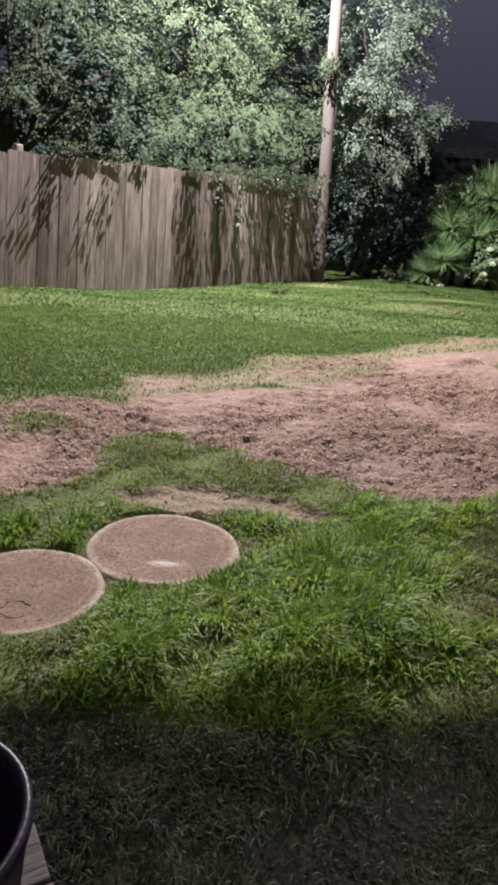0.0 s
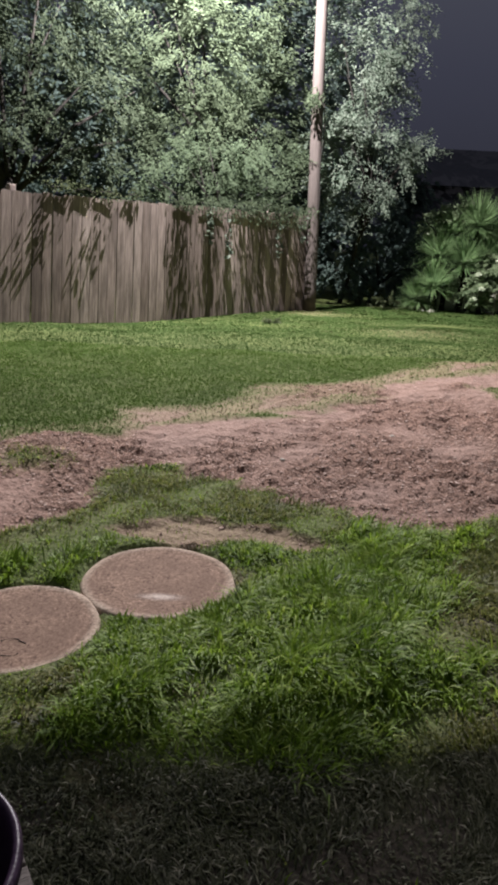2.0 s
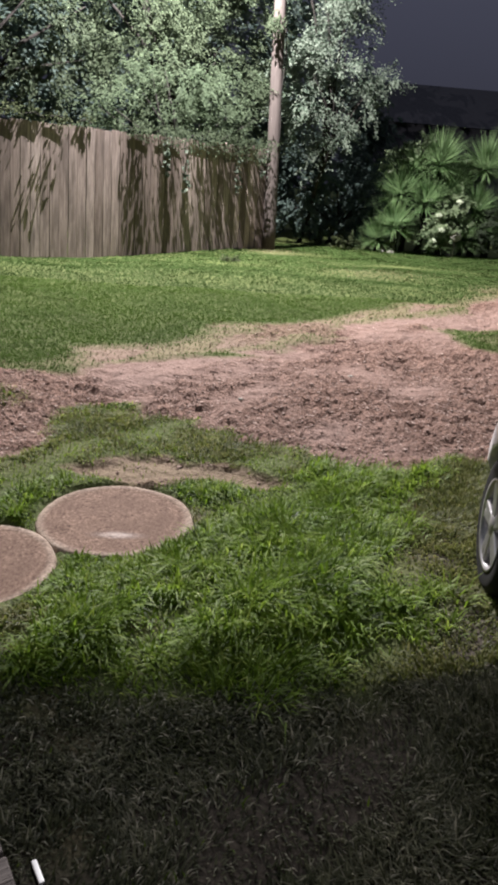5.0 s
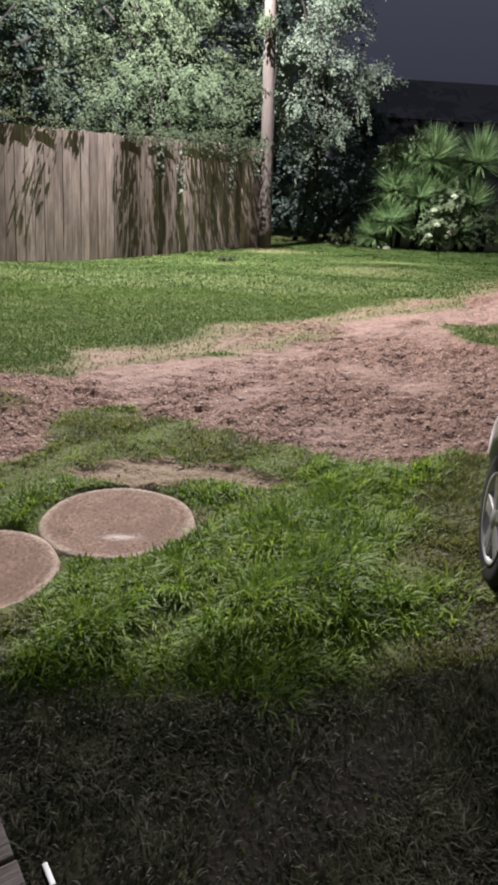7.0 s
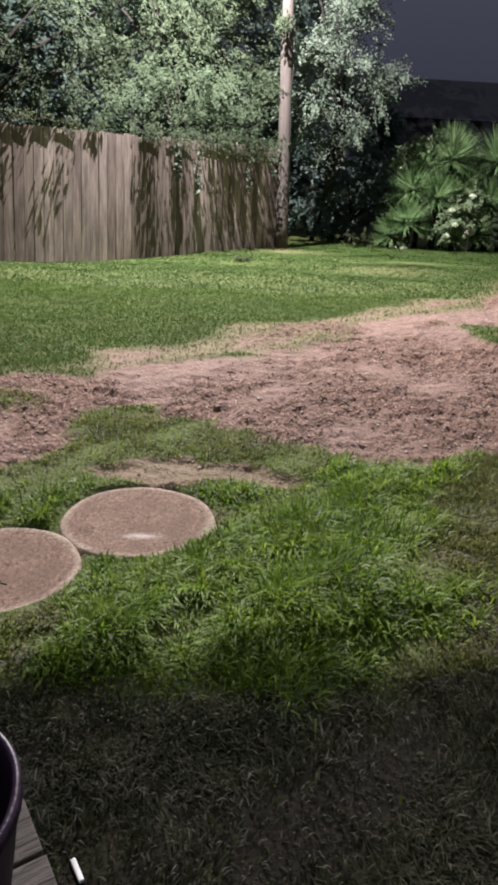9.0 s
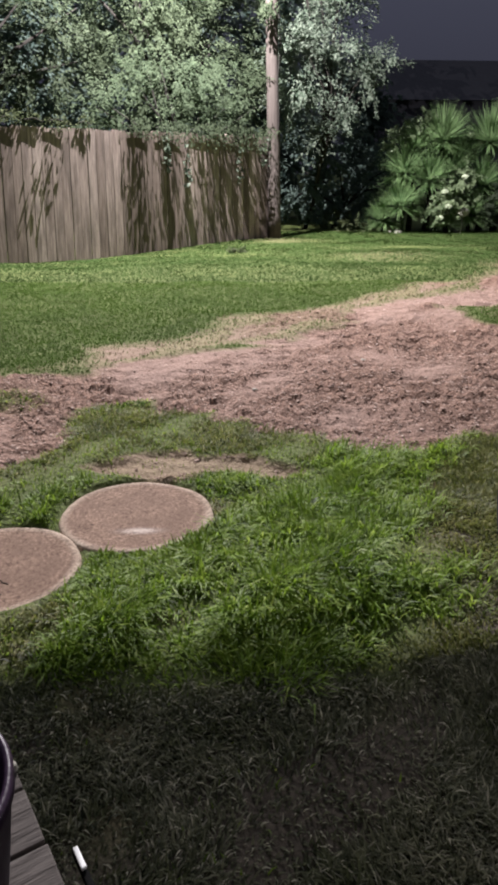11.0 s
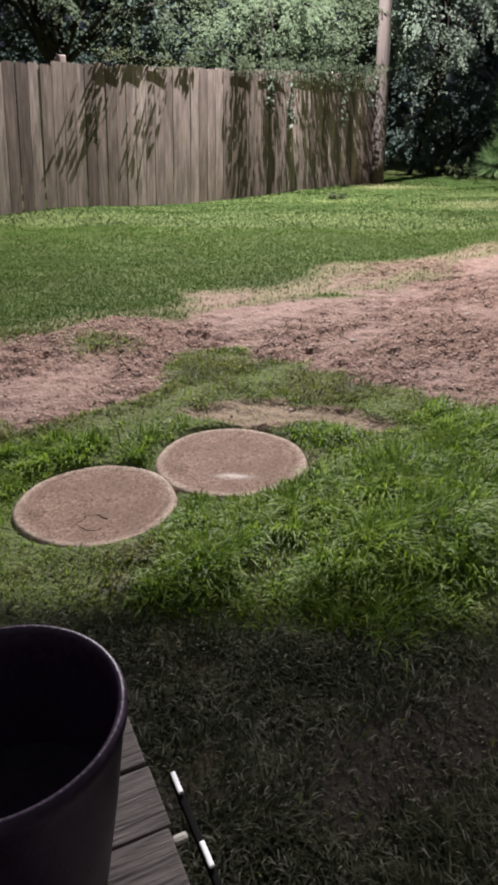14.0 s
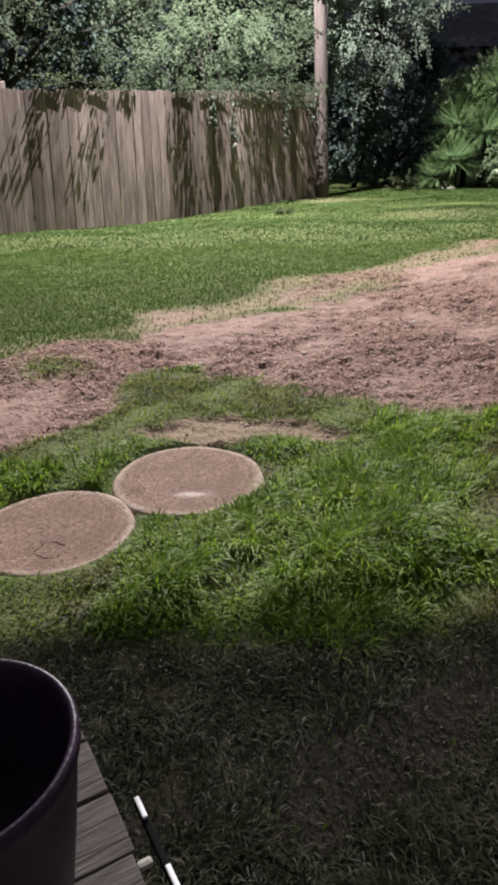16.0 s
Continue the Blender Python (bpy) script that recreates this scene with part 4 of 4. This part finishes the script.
for fx, fy, fz in ((4.35, 17.0, 2.45), (4.55, 17.0, 2.62), (4.95, 17.0, 2.72), (4.1, 16.9, 2.0), (4.2, 16.9, 1.75), (5.1, 15.8, 1.15), (5.2, 15.78, 0.85), (5.05, 15.8, 0.6), (5.6, 16.05, 1.45), (5.65, 16.05, 0.75), (5.95, 17.0, 2.35), (6.25, 17.1, 2.2)):
    bm = bmesh.new()
    r = bmesh.ops.create_icosphere(bm, subdivisions=3, radius=0.065)
    for v in r["verts"]:
        v.co *= 1 + 0.9 * noise.noise(v.co * 45 + Vector((fx, fy, fz)))
        v.co.z *= 0.7
    bmesh.ops.translate(bm, vec=Vector((fx, fy, fz)) - sh.location, verts=r["verts"])
    part("flower_head", bm, M_FLOWER, sh, "pale rounded flower head")


def build_stalk():
    e = thing("dried_flower_stalk", (5.62, 16.05, 0.25), "pale dried flower head on a short stalk before the shrub", "flower")
    bm = bmesh.new()
    tube(bm, [(0, 0, -0.02), (0.015, 0, 0.2), (0.0, 0, 0.42)], [0.014, 0.012, 0.010], 7)
    part("stalk", bm, M_STONE, e, "pale bare stalk", True)
    bm = bmesh.new()
    r = bmesh.ops.create_icosphere(bm, subdivisions=3, radius=0.13)
    for v in r["verts"]:
        v.co *= 1 + 0.5 * noise.noise(v.co * 22)
        v.co.z = v.co.z * 0.8 + 0.46
    part("seed_head", bm, M_STONE, e, "grey rounded seed head")


build_stalk()


def build_stone(at, size, seed):
    bm = bmesh.new()
    r = bmesh.ops.create_icosphere(bm, subdivisions=3, radius=size)
    for v in r["verts"]:
        v.co *= 1 + 0.25 * noise.noise(v.co * 2.5 / size * 0.4 + Vector((seed, 0, 0)))
        v.co.z *= 0.6
    ob = part("edging_stone", bm, M_STONE, smooth=True)
    ob.location = at
    tagged(ob, "pale rounded edging stone in the bed", "stone", "bed edging stones")


for k, (sx, sy) in enumerate(((4.0, 16.25), (4.2, 16.1), (5.6, 16.3))):
    build_stone((sx, sy, 0.265), 0.075 + 0.02 * (k % 2), k)
build_tree("shrub", (6.5, 16.5, 0.2), [(6.45, 16.4, 0.85, 0.45, 0.35, 0.5), (6.2, 16.4, 0.6, 0.35, 0.3, 0.35)],
           M_LEAF_A, "small dark rounded shrub beside the yuccas", "shrub", 17, 26, 22, 0.09, 0.07, 0.5, 0.03)
P, N, T = crown_points([(3.2, 16.3, 0.35, 0.35, 0.2, 0.25), (3.0, 17.2, 0.4, 0.6, 0.3, 0.3)], 18, 12, 0.06, 41, 0.26)
tagged(leaf_mesh("weeds", P, N, 0.12, M_IVY, None, 41, 0.3), "tuft of pale weeds at the foot of the shaded fence", "weeds")


# ---------------------------------------------------------------- concrete rounds
def build_slab(cx, cy, r, seed):
    bm = bmesh.new()
    n = 72
    prof = [(0.0, 0.034), (0.45, 0.033), (0.8, 0.034), (0.86, 0.035), (0.90, 0.037), (0.955, 0.038), (0.985, 0.033), (1.0, 0.022), (1.0, -0.06)]
    rings = []
    for f, z in prof[1:]:
        ring = []
        for i in range(n):
            a = 2 * math.pi * i / n
            k = r * f * (1 + 0.010 * math.sin(3 * a + seed) + 0.006 * math.sin(7 * a + 2 * seed) + 0.004 * noise.noise((math.cos(a) * 6, math.sin(a) * 6, seed)))
            ring.append(bm.verts.new((k * math.cos(a), k * math.sin(a), z + 0.003 * noise.noise((4 * k * math.cos(a), 4 * k * math.sin(a), seed)))))
        rings.append(ring)
    c = bm.verts.new((0, 0, 0.033))
    for i in range(n):
        bm.faces.new((c, rings[0][i], rings[0][(i + 1) % n]))
    for a, b in zip(rings, rings[1:]):
        for i in range(n):
            bm.faces.new((a[i], b[i], b[(i + 1) % n], a[(i + 1) % n]))
    ob = part("stepping_slab", bm, M_SLABS[int(seed > 2)], smooth=True)
    ob.location = (cx, cy, -0.045)
    rim = [min(1, max(0, (v.co.xy.length / r - 0.86) / 0.10)) * (0.75 + 0.5 * noise.noise(v.co * 9)) for v in ob.data.vertices]
    ob.data.attributes.new("rim", "FLOAT", "POINT").data.foreach_set("value", rim)
    if seed > 2:
        g = random.Random(8)
        bm = bmesh.new()
        arc = [(0.03 + 0.055 * math.cos(a) + 0.010 * math.sin(5 * a) + g.uniform(-0.004, 0.004), -0.16 + 0.06 * math.sin(a) + g.uniform(-0.004, 0.004), 0.0332) for a in [0.5 + 0.22 * k for k in range(24)]]
        tube(bm, arc, [0.0017 + 0.0013 * math.sin(k * 1.7) for k in range(24)], 5)
        part("crack", bm, M_BARK, ob, "dark curved crack", False)
    tagged(ob, "round damp concrete slab with a paler worn rim set in the grass", "stepping stone", "concrete rounds")


for k, (sx, sy, sr) in enumerate(SLABS):
    build_slab(sx, sy, sr, 1.7 + k * 2.3)


# ---------------------------------------------------------------- porch deck, planter and edging
DU, DV = Vector((0.866, 0.5, 0)), Vector((0.511, -0.859, 0))
D0 = Vector((-0.435, 1.25, 0.30))


def build_deck():
    e = thing("porch_deck", (D0.x, D0.y, 0), "low weathered wooden porch deck", "deck", kind="structure")
    g = random.Random(3)
    for k in range(14):
        bm = bmesh.new()
        box(bm, (-2.2, -0.138, -0.030), (g.uniform(-0.006, 0.006), 0, g.uniform(-0.003, 0.003)), 0.004)
        for v in bm.verts:
            v.co.z += 0.0025 * noise.noise((v.co.x * 3, v.co.y * 20, k))
        ob = part("deck_board", bm, M_DECK, e)
        ob.matrix_basis = Matrix.Translation((0, 0, D0.z)) @ pose(0, 0, 0, 0, 0, 30) @ Matrix.Translation((0, 0.066 - 0.1465 * k, 0))
    bm = bmesh.new()
    box(bm, (-0.07, -2.05, -0.30), (-0.03, 0.0, -0.031), 0.004)
    ob = part("rim_joist", bm, M_DECK, e, "shaded rim joist under the boards")
    ob.matrix_basis = Matrix.Translation((0, 0, D0.z)) @ pose(0, 0, 0, 0, 0, 30)


build_deck()


def build_pot():
    e = thing("planter_pot", (-0.47, 0.81, 0.303), "large glossy dark purple planter pot standing on the deck", "pot")
    bm = bmesh.new()
    lathe(bm, [(0.126, 0.0), (0.134, 0.01), (0.164, 0.20), (0.181, 0.325), (0.187, 0.36), (0.192, 0.372), (0.192, 0.386), (0.188, 0.394), (0.182, 0.394), (0.177, 0.386), (0.174, 0.35), (0.158, 0.22), (0.150, 0.16)], 72, False)
    part("pot_wall", bm, M_POT, e, smooth=True)
    bm = bmesh.new()
    lathe(bm, [(0.0005, 0.155), (0.08, 0.160), (0.152, 0.155)], 48, False)
    part("soil", bm, M_SOILPOT, e, "dark potting soil deep inside")


build_pot()


def build_edging():
    e = thing("edging_rail", (D0.x, D0.y, 0), "thin dark rail with white strips along the deck edge", "rail")
    turn = pose(0, 0, 0, 0, 0, 30)
    bm = bmesh.new()
    box(bm, (0.051, -0.62, 0.188), (0.065, -0.195, 0.212), 0.004)
    part("bar", bm, M_BLACK, e).matrix_basis = turn
    for y in (-0.201, -0.371, -0.541):
        bm = bmesh.new()
        box(bm, (0.052, y - 0.055, 0.2125), (0.063, y, 0.221), 0.003)
        part("white_strip", bm, M_WHITE, e, "bright white strip").matrix_basis = turn
    bm = bmesh.new()
    box(bm, (-0.004, -0.396, 0.268), (0.026, -0.378, 0.284), 0.008)
    part("bracket", bm, M_STONE, e, "pale bracket on the deck edge").matrix_basis = turn
    bm = bmesh.new()
    lathe(bm, [(0.010, 0.0), (0.014, 0.006), (0.011, 0.02), (0.004, 0.024)], 14)
    ob = part("knob", bm, M_STONE, e, "small pale knob")
    ob.location = turn @ Vector((-0.012, -0.02, 0.30))


build_edging()


# ---------------------------------------------------------------- parked car
def build_car():
    e = thing("car", (1.186, 2.530, 0.0), "parked white car with silver alloy wheels", "car")
    e.rotation_euler, e.scale = (0, 0, radians(-13)), (0.9, 0.9, 0.9)
    W = 1.76
    # body side outline, front to the far end: length along y, height
    sect = [(0.98, 0.34, 0.60, 0.70), (0.93, 0.24, 0.70, 0.42), (0.72, 0.20, 0.79, 0.13), (0.42, 0.22, 0.86, 0.014), (0.2, 0.22, 0.90, 0.004), (-0.3, 0.22, 0.93, 0.0), (-1.0, 0.2, 0.96, -0.01), (-2.0, 0.2, 0.97, -0.01), (-3.0, 0.22, 0.98, 0.03), (-3.4, 0.3, 0.9, 0.25)]
    bm = bmesh.new()
    rows = []
    for y, lo, hi, inn in sect:
        row = []
        for fx, fz in ((0.0, 0.10), (0.0, 0.55), (0.035, 0.85), (0.14, 1.0)):
            row.append(bm.verts.new((inn + fx, y, lo + (hi - lo) * fz)))
        for fx, fz in ((0.14, 1.0), (0.035, 0.85), (0.0, 0.55), (0.0, 0.10)):
            row.append(bm.verts.new((W - inn - fx, y, lo + (hi - lo) * fz)))
        rows.append(row)
    for a, b in zip(rows, rows[1:]):
        for k in range(7):
            bm.faces.new((a[k], a[k + 1], b[k + 1], b[k]))
        bm.faces.new((a[7], a[0], b[0], b[7]))
    bm.faces.new(list(reversed(rows[0])))
    bm.faces.new(rows[-1])
    bmesh.ops.recalc_face_normals(bm, faces=bm.faces)
    body = part("body", bm, M_CAR, e, smooth=True)
    sub = body.modifiers.new("smooth", "SUBSURF")
    sub.levels = sub.render_levels = 2
    # wheel arches cut through the sides
    bm = bmesh.new()
    for y in (0.0, -2.6):
        r = bmesh.ops.create_cone(bm, cap_ends=True, segments=40, radius1=0.350, radius2=0.350, depth=W + 1.0)
        bmesh.ops.transform(bm, matrix=pose(W / 2, y, 0.33, 0, 90, 0), verts=r["verts"])
    cut = part("arch_cutter", bm, M_BLACK, e)
    mod = body.modifiers.new("arches", "BOOLEAN")
    mod.object, mod.operation, mod.solver = cut, "DIFFERENCE", "EXACT"
    dg = bpy.context.evaluated_depsgraph_get()
    done = bpy.data.meshes.new_from_object(body.evaluated_get(dg))
    body.modifiers.clear()
    body.data = done
    bpy.data.objects.remove(cut)
    bm = bmesh.new()
    box(bm, (0.22, -3.0, 0.22), (W - 0.22, 0.42, 0.80), 0.03)
    part("underbody", bm, M_BLACK, e)
    # cabin
    bm = bmesh.new()
    cab = []
    for y, z, inn in ((-0.35, 0.90, 0.10), (-1.05, 1.38, 0.26), (-2.2, 1.42, 0.26), (-3.1, 0.95, 0.12)):
        cab.append([bm.verts.new((inn, y, z)), bm.verts.new((W - inn, y, z)), bm.verts.new((W - 0.09, y, 0.88)), bm.verts.new((0.09, y, 0.88))])
    for a, b in zip(cab, cab[1:]):
        for k in range(4):
            bm.faces.new((a[k], a[(k + 1) % 4], b[(k + 1) % 4], b[k]))
    bm.faces.new(cab[0])
    bm.faces.new(list(reversed(cab[-1])))
    bmesh.ops.bevel(bm, geom=list(bm.edges), offset=0.03, segments=2, affect="EDGES")
    bmesh.ops.recalc_face_normals(bm, faces=bm.faces)
    part("cabin", bm, M_CARGLASS, e, "dark glass cabin", True)
    bm = bmesh.new()
    box(bm, (0.26, -2.2, 1.40), (W - 0.26, -1.02, 1.44), 0.015)
    part("roof", bm, M_CAR, e)
    for x in (0.66, W - 0.89):
        bm = bmesh.new()
        box(bm, (x, 0.78, 0.56), (x + 0.23, 0.86, 0.68), 0.02)
        part("headlight", bm, M_CARGLASS, e)

    def wheel(x, y, side):
        bm = bmesh.new()
        lathe(bm, [(0.206, -0.09), (0.260, -0.100), (0.302, -0.088), (0.312, -0.06), (0.312, 0.06), (0.302, 0.088), (0.260, 0.100), (0.206, 0.09)], 64, False)
        tyre = part("tyre", bm, M_TYRE, e, "black rubber tyre", True)
        tyre.matrix_basis = pose(x, y, 0.312, 0, -90 * side, 0)
        bm = bmesh.new()
        lathe(bm, [(0.18, -0.08), (0.192, 0.02), (0.206, 0.090), (0.213, 0.098), (0.200, 0.096), (0.192, 0.07), (0.180, 0.0)], 64, False)
        rim = part("rim", bm, M_ALLOY, tyre, "silver alloy rim", True)
        bm = bmesh.new()
        for k in range(5):
            for s in (-0.13, 0.13):
                vs = box(bm, (-0.022, 0.03, 0.062), (0.022, 0.196, 0.092), 0.008)
                bmesh.ops.transform(bm, matrix=Matrix.Rotation(k * 2 * math.pi / 5 + s, 4, "Z"), verts=vs)
        part("spokes", bm, M_ALLOY, tyre, "silver twin spokes")
        bm = bmesh.new()
        lathe(bm, [(0.001, 0.0), (0.055, 0.0), (0.055, 0.08), (0.045, 0.095), (0.001, 0.10)], 28, False)
        part("hub_cap", bm, M_ALLOY, tyre, "round hub cap", True)
        bm = bmesh.new()
        lathe(bm, [(0.001, -0.02), (0.15, -0.02), (0.15, 0.0), (0.001, 0.0)], 36, False)
        part("brake_disc", bm, M_DARKMETAL, tyre, "dark brake disc", True)

    for y in (0.0, -2.6):
        wheel(0.115, y, 1)
        wheel(W - 0.115, y, -1)


build_car()


# ---------------------------------------------------------------- dark distance
def build_house():
    e = thing("neighbouring_house", (34, 62, 0.2), "unlit dark two-storey house beyond the yard", "house")
    bm = bmesh.new()
    box(bm, (-22, -5, 0), (20, 5, 6.6))
    part("wall", bm, M_SIDING, e)
    bm = bmesh.new()
    v = [bm.verts.new(p) for p in ((-22.6, -5.6, 6.5), (20.6, -5.6, 6.5), (20.6, 5.6, 6.5), (-22.6, 5.6, 6.5), (-22.6, 0, 9.9), (20.6, 0, 9.9))]
    for f in ((0, 1, 5, 4), (2, 3, 4, 5), (0, 4, 3), (1, 2, 5), (0, 3, 2, 1)):
        bm.faces.new([v[k] for k in f])
    part("roof", bm, M_SHINGLE, e)


build_house()
bm = bmesh.new()
box(bm, (-7, -2.1, 0), (7, -1.9, 3.4))
tagged(part("wall_south", bm, M_WALL), "plain pale house wall behind the porch", "wall", kind="structure")


# ---------------------------------------------------------------- small things in the grass
for k, (sx, sy, sz, size) in enumerate(((-1.93, 5.32, 0.06, 0.022), (2.9, 11.9, 0.25, 0.03), (0.30, 4.9, 0.02, 0.02), (1.25, 5.6, 0.05, 0.024))):
    bm = bmesh.new()
    r = bmesh.ops.create_icosphere(bm, subdivisions=2, radius=size)
    for v in r["verts"]:
        v.co *= 1 + 0.3 * noise.noise(v.co / size * 1.2 + Vector((k * 3.1, 0, 0)))
        v.co.z *= 0.55
    ob = part("pebble", bm, M_STONE, smooth=True)
    ob.location = (sx, sy, sz + size * 0.2)
    tagged(ob, "small pale pebble lying in the yard", "pebble", "pebbles in the yard")
P, N, T = crown_points([(0.39, 12.3, 0.25, 0.16, 0.07, 0.03)], 90, 16, 0.05, 61, 0.24)
tagged(leaf_mesh("weeds", P, N, 0.09, M_IVY, None, 61, 0.3), "low dark weed clump in the lawn", "weeds")
